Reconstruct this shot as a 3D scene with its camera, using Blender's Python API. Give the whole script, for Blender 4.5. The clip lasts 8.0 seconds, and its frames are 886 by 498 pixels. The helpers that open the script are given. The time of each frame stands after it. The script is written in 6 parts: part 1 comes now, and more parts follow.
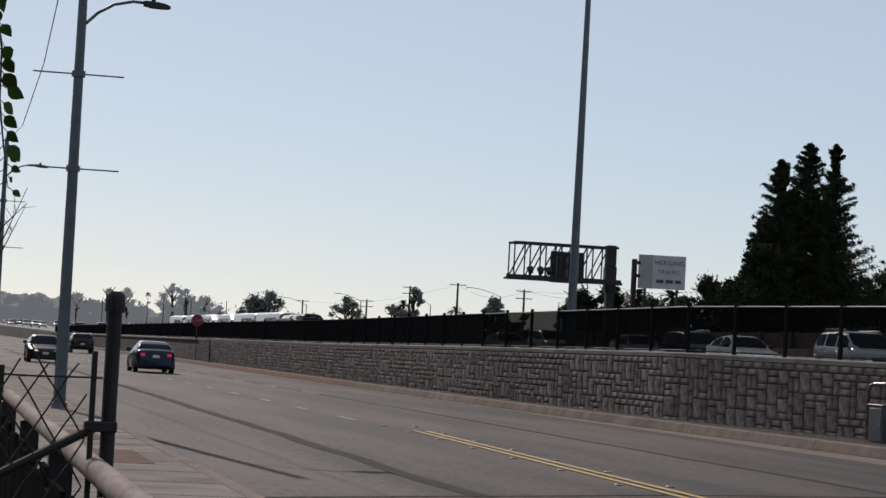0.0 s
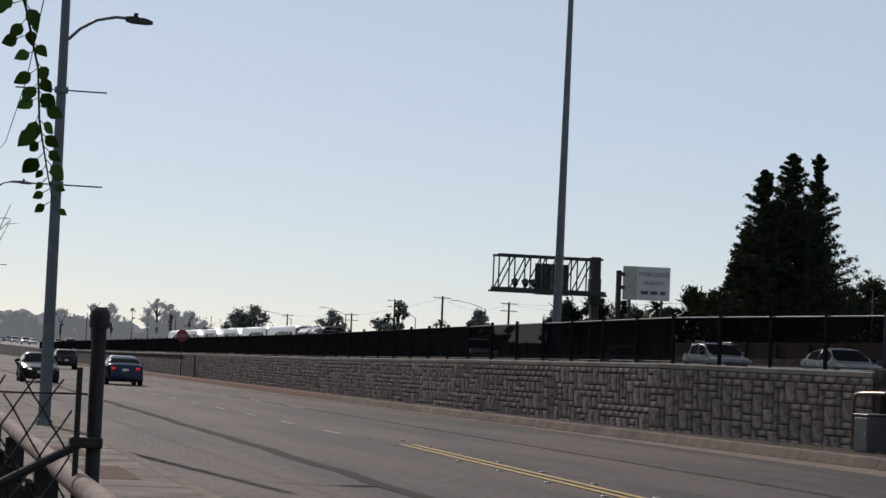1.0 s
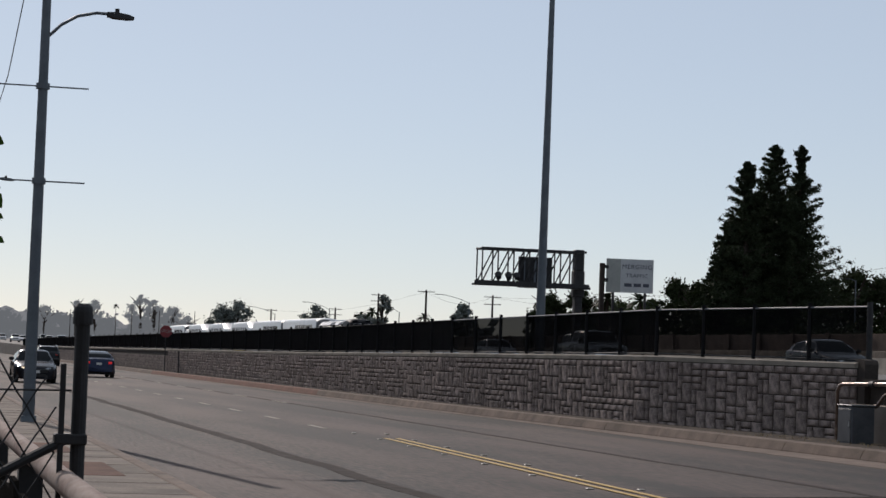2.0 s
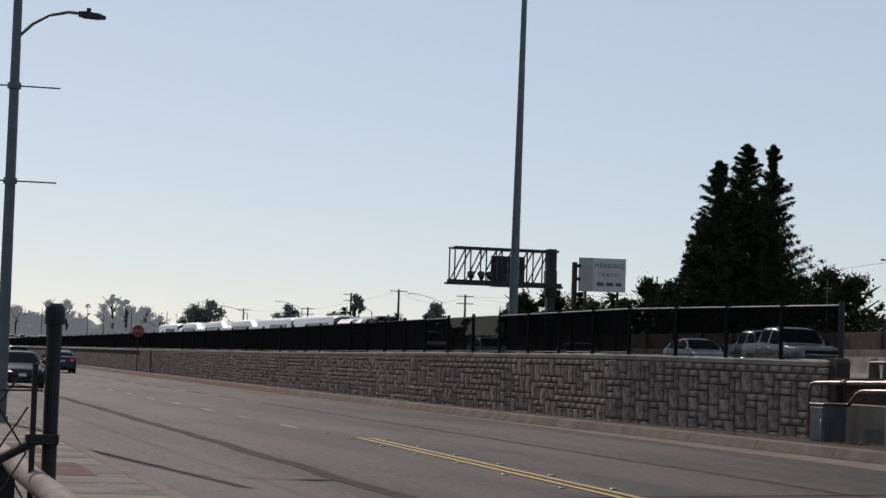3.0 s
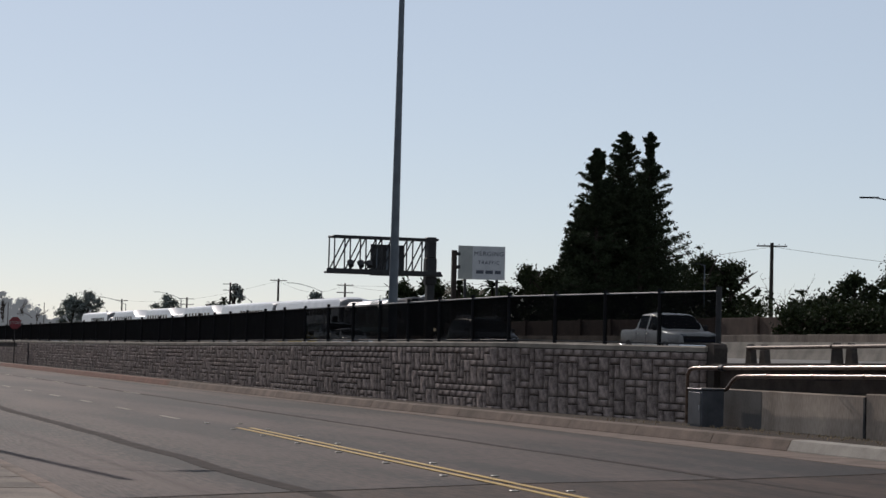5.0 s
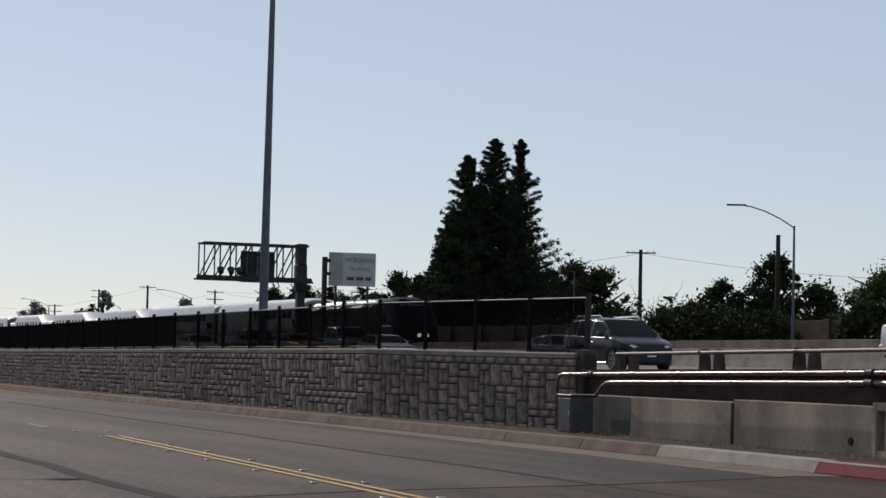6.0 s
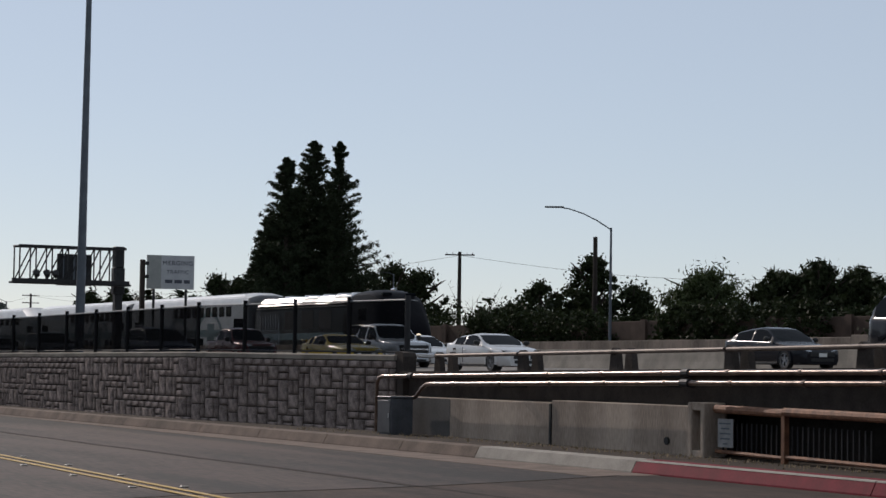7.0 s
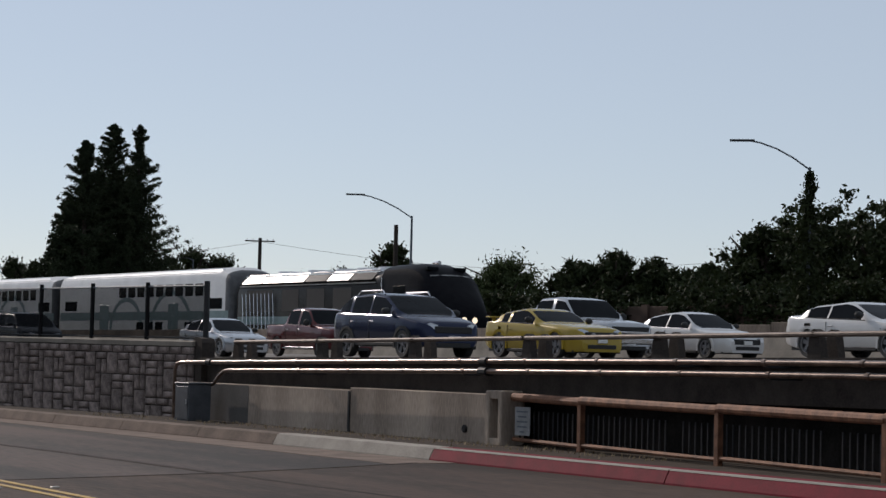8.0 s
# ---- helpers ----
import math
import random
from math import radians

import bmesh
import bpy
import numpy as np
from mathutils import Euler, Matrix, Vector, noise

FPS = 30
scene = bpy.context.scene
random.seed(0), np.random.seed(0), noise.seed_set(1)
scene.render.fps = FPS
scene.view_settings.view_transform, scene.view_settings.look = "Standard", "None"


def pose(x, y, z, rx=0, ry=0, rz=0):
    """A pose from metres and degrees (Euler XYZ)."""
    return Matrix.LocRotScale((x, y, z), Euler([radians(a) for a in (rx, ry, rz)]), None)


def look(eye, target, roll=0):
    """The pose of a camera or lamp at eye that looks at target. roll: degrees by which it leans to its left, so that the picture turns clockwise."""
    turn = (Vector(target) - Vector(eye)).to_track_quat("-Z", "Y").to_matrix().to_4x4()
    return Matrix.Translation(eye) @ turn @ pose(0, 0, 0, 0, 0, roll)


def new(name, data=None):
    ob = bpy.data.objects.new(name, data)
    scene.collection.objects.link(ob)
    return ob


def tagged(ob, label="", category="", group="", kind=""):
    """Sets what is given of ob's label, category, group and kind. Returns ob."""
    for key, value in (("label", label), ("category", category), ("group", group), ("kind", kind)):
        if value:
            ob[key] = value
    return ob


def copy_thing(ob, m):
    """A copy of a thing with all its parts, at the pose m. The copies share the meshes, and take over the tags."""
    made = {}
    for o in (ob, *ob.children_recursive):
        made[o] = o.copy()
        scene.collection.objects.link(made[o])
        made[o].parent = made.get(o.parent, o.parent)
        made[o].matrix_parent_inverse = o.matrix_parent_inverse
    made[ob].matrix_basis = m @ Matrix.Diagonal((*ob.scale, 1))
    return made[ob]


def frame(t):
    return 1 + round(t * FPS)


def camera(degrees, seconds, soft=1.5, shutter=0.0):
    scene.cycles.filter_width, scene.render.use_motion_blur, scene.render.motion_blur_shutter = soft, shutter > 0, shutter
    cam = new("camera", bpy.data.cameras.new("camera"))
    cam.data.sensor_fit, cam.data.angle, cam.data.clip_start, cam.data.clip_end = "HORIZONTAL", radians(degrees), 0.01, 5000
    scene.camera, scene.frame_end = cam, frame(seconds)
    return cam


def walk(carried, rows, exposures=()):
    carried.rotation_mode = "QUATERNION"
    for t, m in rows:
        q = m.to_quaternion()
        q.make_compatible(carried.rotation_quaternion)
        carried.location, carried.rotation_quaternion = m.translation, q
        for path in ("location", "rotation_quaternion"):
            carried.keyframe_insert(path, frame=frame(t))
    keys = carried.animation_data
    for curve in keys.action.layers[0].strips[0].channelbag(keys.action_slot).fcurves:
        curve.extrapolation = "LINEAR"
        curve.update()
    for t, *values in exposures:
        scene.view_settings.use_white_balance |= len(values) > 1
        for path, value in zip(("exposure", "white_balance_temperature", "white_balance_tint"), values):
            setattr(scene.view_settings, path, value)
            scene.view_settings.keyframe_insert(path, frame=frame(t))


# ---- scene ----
cam = camera(22.6, 8.0, soft=1.5)
EYE = 1.65
ROWS = [
    (0.0, -13.132, 2.651, -2.964),
    (0.5, -13.334, 2.863, -2.697),
    (1.0, -13.512, 3.006, -2.473),
    (1.5, -13.687, 2.891, -2.169),
    (3.0, -14.629, 2.868, -1.945),
    (3.5, -15.300, 2.801, -1.729),
    (4.0, -16.382, 2.764, -1.605),
    (5.3, -18.491, 2.688, -1.340),
    (5.5, -19.220, 2.761, -1.301),
    (6.0, -21.059, 2.912, -1.275),
    (6.5, -23.286, 3.078, -1.071),
    (7.0, -25.712, 3.058, -0.910),
    (7.5, -28.427, 3.006, -1.010),
    (8.0, -30.892, 2.831, -1.362),
]
walk(cam, [(t, pose(0, 0, EYE, 90 + pitch, roll, yaw)) for t, yaw, pitch, roll in ROWS], exposures=[(0.0, 0.0, 6550, 18), (8.0, 0.0, 6550, 18)])

# ---- daylight: low sun ahead, a little left of the road's axis ----
SUN_EL, SUN_AZ = 28.0, -6.5
world = bpy.data.worlds.new("sky")
scene.world = world
world.use_nodes = True
wn = world.node_tree
sky = wn.nodes.new("ShaderNodeTexSky")
sky.sky_type = "NISHITA"
sky.sun_disc = False
sky.sun_elevation, sky.sun_rotation = radians(SUN_EL), radians(SUN_AZ % 360)
sky.air_density, sky.dust_density, sky.ozone_density, sky.altitude = 0.8, 0.15, 1.5, 90
wn.nodes["Background"].inputs["Strength"].default_value = 0.072
haze = wn.nodes.new("ShaderNodeMix")
haze.data_type = "RGBA"
haze.inputs[0].default_value = 0.53
haze.inputs[7].default_value = (8.35, 9.8, 10.45, 1)
wn.links.new(sky.outputs[0], haze.inputs[6])
wn.links.new(haze.outputs[2], wn.nodes["Background"].inputs["Color"])
sun = new("sun", bpy.data.lights.new("sun", "SUN"))
sun.data.energy, sun.data.angle, sun.data.color = 2.2, radians(0.5), (1.0, 0.93, 0.82)
to_sun = Vector((math.sin(radians(SUN_AZ)) * math.cos(radians(SUN_EL)), math.cos(radians(SUN_AZ)) * math.cos(radians(SUN_EL)), math.sin(radians(SUN_EL))))
sun.matrix_world = look(to_sun * 50, (0, 0, 0))


# ---- materials ----
def mat(name, a, b=None, rough=0.7, metal=0.0, scale=3.0, fine=60.0, bump=0.0, spread=0.0, coat=0.0, streak=None, detail=6.0, span=(0.55, 0.95)):
    """Two colours mixed by coarse and fine noise, with relief. spread: lightness that differs from piece to piece."""
    m = bpy.data.materials.new(name)
    m.use_nodes = True
    nt = m.node_tree
    p = nt.nodes["Principled BSDF"]
    p.inputs["Roughness"].default_value, p.inputs["Metallic"].default_value = rough, metal
    p.inputs["Coat Weight"].default_value = coat
    if rough >= 0.75:
        p.inputs["Specular IOR Level"].default_value = 0.15
    p.inputs["Coat Roughness"].default_value = 0.16
    if b is None:
        b = tuple(c * 0.8 for c in a)
    co = nt.nodes.new("ShaderNodeTexCoord")
    mp = nt.nodes.new("ShaderNodeMapping")
    nt.links.new(co.outputs["Object"], mp.inputs[0])
    if streak:
        mp.inputs["Scale"].default_value = streak
    n1, n2 = nt.nodes.new("ShaderNodeTexNoise"), nt.nodes.new("ShaderNodeTexNoise")
    n1.inputs["Scale"].default_value, n2.inputs["Scale"].default_value = scale, fine
    n1.inputs["Detail"].default_value = detail
    nt.links.new(mp.outputs[0], n1.inputs["Vector"])
    nt.links.new((mp if streak else co).outputs[0 if streak else "Object"], n2.inputs["Vector"])
    mx = nt.nodes.new("ShaderNodeMath")
    mx.operation = "MULTIPLY_ADD"
    nt.links.new(n2.outputs[0], mx.inputs[0])
    mx.inputs[1].default_value = 0.5
    nt.links.new(n1.outputs[0], mx.inputs[2])
    ramp = nt.nodes.new("ShaderNodeValToRGB")
    ramp.color_ramp.elements[0].position, ramp.color_ramp.elements[1].position = span
    ramp.color_ramp.elements[0].color, ramp.color_ramp.elements[1].color = (*b, 1), (*a, 1)
    nt.links.new(mx.outputs[0], ramp.inputs[0])
    col = ramp.outputs[0]
    if spread:
        oi = nt.nodes.new("ShaderNodeObjectInfo")
        ge = nt.nodes.new("ShaderNodeNewGeometry")
        ad = nt.nodes.new("ShaderNodeMath")
        ad.operation = "ADD"
        nt.links.new(oi.outputs["Random"], ad.inputs[0])
        nt.links.new(ge.outputs["Random Per Island"], ad.inputs[1])
        fr = nt.nodes.new("ShaderNodeMath")
        fr.operation = "FRACT"
        nt.links.new(ad.outputs[0], fr.inputs[0])
        mr = nt.nodes.new("ShaderNodeMapRange")
        mr.inputs["To Min"].default_value, mr.inputs["To Max"].default_value = 1 - spread, 1 + spread
        nt.links.new(fr.outputs[0], mr.inputs["Value"])
        hs = nt.nodes.new("ShaderNodeHueSaturation")
        nt.links.new(mr.outputs[0], hs.inputs["Value"])
        nt.links.new(col, hs.inputs["Color"])
        col = hs.outputs[0]
    nt.links.new(col, p.inputs["Base Color"])
    if bump:
        bp = nt.nodes.new("ShaderNodeBump")
        bp.inputs["Strength"].default_value, bp.inputs["Distance"].default_value = bump, 0.02
        nt.links.new(mx.outputs[0], bp.inputs["Height"])
        nt.links.new(bp.outputs[0], p.inputs["Normal"])
    return m


def glow(name, colour, strength):
    m = bpy.data.materials.new(name)
    m.use_nodes = True
    p = m.node_tree.nodes["Principled BSDF"]
    p.inputs["Base Color"].default_value = (*colour, 1)
    p.inputs["Emission Color"].default_value = (*colour, 1)
    p.inputs["Emission Strength"].default_value = strength
    return m


def leafy(name, a, b):
    m = mat(name, a, b, rough=0.6, scale=0.6, fine=5.0, spread=0.35)
    nt = m.node_tree
    p = nt.nodes["Principled BSDF"]
    p.inputs["Specular IOR Level"].default_value = 0.05
    tr = nt.nodes.new("ShaderNodeBsdfTranslucent")
    tr.inputs[0].default_value = (a[0] * 1.3, a[1] * 1.5, a[2] * 0.8, 1)
    mix = nt.nodes.new("ShaderNodeMixShader")
    mix.inputs[0].default_value = 0.05
    out = nt.nodes["Material Output"]
    nt.links.new(p.outputs[0], mix.inputs[1])
    nt.links.new(tr.outputs[0], mix.inputs[2])
    nt.links.new(mix.outputs[0], out.inputs[0])
    return m


def woven(name, colour, cover):
    """A woven wind screen: dark cloth with holes too small to see, which lets part of the light through."""
    m = mat(name, colour, rough=0.9, scale=2.0, fine=30.0)
    nt = m.node_tree
    nt.nodes["Principled BSDF"].inputs["Specular IOR Level"].default_value = 0.0
    tr = nt.nodes.new("ShaderNodeBsdfTransparent")
    mix = nt.nodes.new("ShaderNodeMixShader")
    mix.inputs[0].default_value = cover
    nt.links.new(tr.outputs[0], mix.inputs[1])
    nt.links.new(nt.nodes["Principled BSDF"].outputs[0], mix.inputs[2])
    nt.links.new(mix.outputs[0], nt.nodes["Material Output"].inputs[0])
    return m


M_GROUND = mat("dry_ground", (0.13, 0.1, 0.075), (0.07, 0.057, 0.043), 0.95, scale=0.15, fine=3.0, bump=0.3)
M_ASPHALT = mat("asphalt", (0.078, 0.049, 0.039), (0.012, 0.008, 0.0065), 0.82, scale=0.45, fine=16.0, bump=1.3, streak=(1.0, 0.12, 1.0), span=(0.64, 0.88))
M_ASPHALT2 = mat("asphalt_patch", (0.082, 0.051, 0.037), (0.03, 0.02, 0.015), 0.8, scale=0.6, fine=16.0, bump=1.2, span=(0.64, 0.88), streak=(1.0, 0.13, 1.0))
M_TAR = mat("tar_seam", (0.05, 0.035, 0.029), (0.016, 0.011, 0.009), 0.95, scale=3, fine=7)
M_FREEWAY = mat("freeway_concrete", (0.22, 0.2, 0.18), (0.15, 0.135, 0.12), 0.8, scale=0.5, fine=20.0, bump=0.2)
M_CONC = mat("concrete", (0.3, 0.265, 0.225), (0.18, 0.16, 0.135), 0.9, scale=1.3, fine=35.0, bump=0.3, spread=0.06)
M_CONC_OLD = mat("stained_concrete", (0.26, 0.21, 0.172), (0.11, 0.09, 0.075), 0.9, scale=0.9, fine=25.0, bump=0.3, streak=(1.0, 1.0, 0.25), spread=0.05)
M_KERB_FADED = mat("faded_red_kerb", (0.24, 0.115, 0.085), (0.15, 0.085, 0.065), 0.9, scale=2.0, fine=25.0, bump=0.25)
M_KERB = mat("kerb_concrete", (0.23, 0.168, 0.135), (0.13, 0.1, 0.08), 0.9, scale=1.5, fine=30.0, bump=0.25, spread=0.08)
M_KERB_NEW = mat("new_kerb_concrete", (0.4, 0.36, 0.31), (0.29, 0.26, 0.225), 0.9, scale=2.0, fine=30.0, bump=0.2)
M_RED = mat("red_kerb_paint", (0.22, 0.016, 0.03), (0.14, 0.014, 0.022), 0.75, scale=2.5, fine=30.0, bump=0.25)
M_STONE = mat("wall_stone", (0.31, 0.25, 0.225), (0.13, 0.105, 0.094), 0.9, scale=6.0, fine=30.0, bump=1.0, spread=0.2, span=(0.6, 0.92))
M_MORTAR = mat("wall_joint", (0.07, 0.06, 0.055), (0.04, 0.035, 0.032), 0.95, scale=6, fine=40, bump=0.4)
M_YELLOW = mat("yellow_line_paint", (0.62, 0.37, 0.07), (0.36, 0.23, 0.07), 0.7, scale=4, fine=40)
M_WHITE_LINE = mat("faded_line_paint", (0.42, 0.36, 0.29), (0.2, 0.18, 0.16), 0.75, scale=4, fine=30)
M_NOTICE = mat("weathered_notice", (0.3, 0.3, 0.3), (0.2, 0.2, 0.2), 0.7, scale=6, fine=40)
M_STUD = mat("road_stud", (0.42, 0.37, 0.3), rough=0.5)
M_SCREEN_THIN = woven("thin_wind_screen", (0.006, 0.006, 0.007), 0.5)
M_SCREEN = woven("wind_screen", (0.01, 0.01, 0.011), 0.78)
M_SCREEN_THICK = woven("dense_wind_screen", (0.013, 0.013, 0.014), 0.97)
M_STEEL = mat("galvanised_steel", (0.42, 0.44, 0.46), (0.3, 0.31, 0.33), 0.45, 0.7, scale=6, fine=50)
M_DARK_STEEL = mat("dark_painted_steel", (0.024, 0.024, 0.026), (0.013, 0.0135, 0.015), 0.65, 0.2, scale=6, fine=50)
M_FENCE = mat("black_fence_steel", (0.014, 0.014, 0.015), (0.009, 0.009, 0.01), 0.9)
M_POLE = mat("grey_painted_pole", (0.1, 0.12, 0.14), (0.07, 0.082, 0.098), 0.5, 0.2, scale=3, fine=30)
M_RUST = mat("rusty_steel", (0.27, 0.125, 0.066), (0.12, 0.055, 0.032), 0.7, 0.2, scale=5, fine=40, bump=0.3)
M_PIPE = mat("worn_steel_pipe", (0.26, 0.185, 0.145), (0.1, 0.068, 0.052), 0.3, 0.6, scale=4, fine=40)
M_BLACK = mat("black_rubber", (0.02, 0.02, 0.02), (0.012, 0.012, 0.012), 0.7, scale=10, fine=60)
M_BOX = mat("grey_cabinet_paint", (0.085, 0.09, 0.1), (0.05, 0.054, 0.06), 0.55, 0.1, scale=3, fine=40)
M_WOOD = mat("weathered_pole_wood", (0.05, 0.04, 0.034), (0.025, 0.02, 0.018), 0.9, scale=3, fine=40, streak=(1, 1, 0.1), bump=0.4)
M_SIGN = mat("sign_panel", (0.44, 0.45, 0.46), (0.36, 0.37, 0.385), 0.6, 0.1, scale=1.0, fine=12)
M_SIGN_EDGE = mat("faded_sign_panel", (0.3, 0.31, 0.29), (0.24, 0.25, 0.24), 0.6, 0.1, scale=1.5, fine=12)
M_LETTER = mat("dark_lettering", (0.05, 0.055, 0.075), rough=0.6)
M_STOP = mat("stop_sign_red", (0.2, 0.015, 0.02), (0.14, 0.012, 0.015), 0.5)
M_WHITE = mat("white_paint", (0.78, 0.78, 0.76), (0.62, 0.62, 0.6), 0.5, scale=3, fine=30)
M_LEAF_PINE = leafy("pine_foliage", (0.036, 0.046, 0.026), (0.017, 0.024, 0.013))
M_LEAF = leafy("tree_foliage", (0.034, 0.043, 0.02), (0.017, 0.023, 0.011))
# leaf colour lightened to paint in haze over distance
M_LEAF_FAR = leafy("haze_paled_foliage", (0.2, 0.215, 0.2), (0.13, 0.145, 0.135))
M_LEAF_SHRUB = leafy("shrub_foliage", (0.062, 0.078, 0.034), (0.03, 0.04, 0.018))
M_BRANCH_LEAF = leafy("glossy_green_leaf", (0.06, 0.12, 0.025), (0.03, 0.07, 0.015))
M_BARK = mat("bark", (0.07, 0.055, 0.045), (0.035, 0.028, 0.024), 0.95, scale=4, fine=30, bump=0.6)
M_BROWN_WALL = mat("brown_block_wall", (0.1, 0.07, 0.056), (0.055, 0.04, 0.033), 0.95, scale=1.0, fine=20, bump=0.3)
M_TRAIN = mat("train_white_paint", (0.62, 0.62, 0.61), (0.5, 0.5, 0.5), 0.45, 0.15, scale=0.7, fine=10, coat=0.12)
M_TRAIN_ROOF = mat("train_roof_aluminium", (0.84, 0.84, 0.84), (0.7, 0.7, 0.71), 0.3, 0.2, scale=0.8, fine=10)
M_TRAIN_TEAL = mat("train_teal_stripe", (0.16, 0.24, 0.25), (0.11, 0.18, 0.19), 0.4, 0.1, coat=0.3)
M_TRAIN_BLACK = mat("train_black_paint", (0.01, 0.01, 0.012), (0.006, 0.006, 0.008), 0.5, 0.0)
M_TRAIN_BLACK.node_tree.nodes["Principled BSDF"].inputs["Specular IOR Level"].default_value = 0.03
M_TRAIN_BLACK.node_tree.nodes["Principled BSDF"].inputs["Roughness"].default_value = 0.4
# dark grey put in for the shadow on a coach's end
M_TRAIN_END = mat("train_end_shade", (0.09, 0.09, 0.092), (0.05, 0.05, 0.052), 0.5, 0.1)
M_CONC_PALE = mat("pale_concrete", (0.46, 0.375, 0.305), (0.24, 0.193, 0.157), 0.9, scale=0.9, fine=25.0, bump=0.3, streak=(1.0, 1.0, 0.25), spread=0.05)
M_DIRT = mat("brown_dirt", (0.075, 0.055, 0.041), (0.036, 0.027, 0.02), 0.95, scale=1.2, fine=12.0, bump=0.5)
M_LOCO = mat("loco_grey_paint", (0.022, 0.02, 0.019), (0.012, 0.011, 0.01), 0.25, 0.0, scale=1, fine=12)
M_LOCO.node_tree.nodes["Principled BSDF"].inputs["Specular IOR Level"].default_value = 0.03
M_ASPHALT.node_tree.nodes["Principled BSDF"].inputs["Specular IOR Level"].default_value = 0.3
M_LOCO_ROOF = mat("loco_roof_metal", (0.42, 0.41, 0.4), (0.2, 0.2, 0.2), 0.28, 0.9, scale=1.2, fine=14, bump=0.2)
M_GLASS = mat("dark_window_glass", (0.01, 0.012, 0.014), (0.008, 0.009, 0.011), 0.08, 0.0, scale=1, fine=4)
M_GLASS.node_tree.nodes["Principled BSDF"].inputs["Specular IOR Level"].default_value = 0.03
# flat near-black: painted shade under the bridge, also the dark boards
M_NEAR_BLACK = mat("near_black_matte", (0.03, 0.027, 0.025), (0.015, 0.014, 0.013), 0.95, scale=2, fine=20)
M_NEAR_BLACK.node_tree.nodes["Principled BSDF"].inputs["Specular IOR Level"].default_value = 0.0
# concrete darkened for shade: end post, girder, ledge and rail posts
M_CONC_DARK = mat("shade_dark_concrete", (0.066, 0.054, 0.047), (0.034, 0.028, 0.025), 0.9, scale=2.5, fine=30, bump=0.3)
# haze put in as a pale grey glow on far trees and treeline
M_HAZE = glow("treeline_haze_glow", (0.19, 0.205, 0.215), 1.0)
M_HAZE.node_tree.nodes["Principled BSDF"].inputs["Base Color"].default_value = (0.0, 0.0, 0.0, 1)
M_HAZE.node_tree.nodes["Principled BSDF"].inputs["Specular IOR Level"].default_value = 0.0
M_HAZE_TREE = glow("far_trees_haze_glow", (0.125, 0.14, 0.148), 1.0)
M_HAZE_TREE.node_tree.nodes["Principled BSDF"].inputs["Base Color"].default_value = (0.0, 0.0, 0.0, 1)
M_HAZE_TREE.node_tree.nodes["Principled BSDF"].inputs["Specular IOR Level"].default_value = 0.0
M_RUST_PANEL = mat("rust_stained_concrete", (0.17, 0.085, 0.06), (0.09, 0.05, 0.038), 0.95, scale=2.5, fine=25, bump=0.3)
# grey for the painted shadow on the abutment
M_PANEL_SHADOW = mat("painted_panel_shadow", (0.13, 0.12, 0.115), (0.09, 0.085, 0.08), 0.85, scale=1.5, fine=20)
M_GUARD = mat("dull_guard_rail", (0.2, 0.15, 0.12), (0.11, 0.08, 0.065), 0.6, 0.3, scale=4, fine=40)
M_CHROME = mat("bright_metal", (0.7, 0.7, 0.72), (0.6, 0.6, 0.62), 0.18, 1.0)
M_ALLOY = mat("alloy_rim", (0.28, 0.28, 0.29), (0.2, 0.2, 0.21), 0.35, 0.8)
M_TAIL = glow("lit_tail_lamp", (1.0, 0.03, 0.025), 0.26)
M_TAIL_OFF = mat("red_lens", (0.3, 0.01, 0.01), rough=0.15, coat=1.0)
M_HEAD = glow("lit_headlamp", (1.0, 0.85, 0.6), 1.0)
M_HEAD_OFF = mat("clear_lens", (0.55, 0.57, 0.6), (0.3, 0.31, 0.33), 0.1, 0.4, coat=1.0)


# ---- mesh helpers ----
def part(name, bm, material, parent=None, label="", smooth=False):
    """Links a bmesh as one mesh object, under its thing where one is given."""
    me = bpy.data.meshes.new(name)
    bm.normal_update()
    bm.to_mesh(me)
    bm.free()
    for mm in (material if isinstance(material, (list, tuple)) else (material,)):
        me.materials.append(mm)
    if smooth:
        for f in me.polygons:
            f.use_smooth = True
        me.set_sharp_from_angle(angle=radians(38))
    ob = new(name, me)
    if parent is not None:
        ob.parent = parent
    if label:
        ob["label"] = label
    return ob


def thing(name, m=None, **tags):
    ob = new(name)
    if m is not None:
        ob.matrix_basis = m
    return tagged(ob, **tags)


def box(bm, x0, x1, y0, y1, z0, z1, bevel=0.0, mi=0):
    made = bmesh.ops.create_cube(bm, size=1.0, matrix=Matrix.LocRotScale(((x0 + x1) / 2, (y0 + y1) / 2, (z0 + z1) / 2), None, (abs(x1 - x0), abs(y1 - y0), abs(z1 - z0))))
    fs = {f for v in made["verts"] for f in v.link_faces}
    for f in fs:
        f.material_index = mi
    if bevel:
        es = list({e for v in made["verts"] for e in v.link_edges})
        bmesh.ops.bevel(bm, geom=es, offset=bevel, segments=1, affect="EDGES")
    return bm


def rod(bm, p0, p1, r0, r1=None, n=10):
    p0, p1 = Vector(p0), Vector(p1)
    d = p1 - p0
    m = Matrix.Translation((p0 + p1) / 2) @ d.to_track_quat("Z", "Y").to_matrix().to_4x4()
    bmesh.ops.create_cone(bm, cap_ends=True, segments=n, radius1=r0, radius2=r0 if r1 is None else r1, depth=d.length, matrix=m)
    return bm


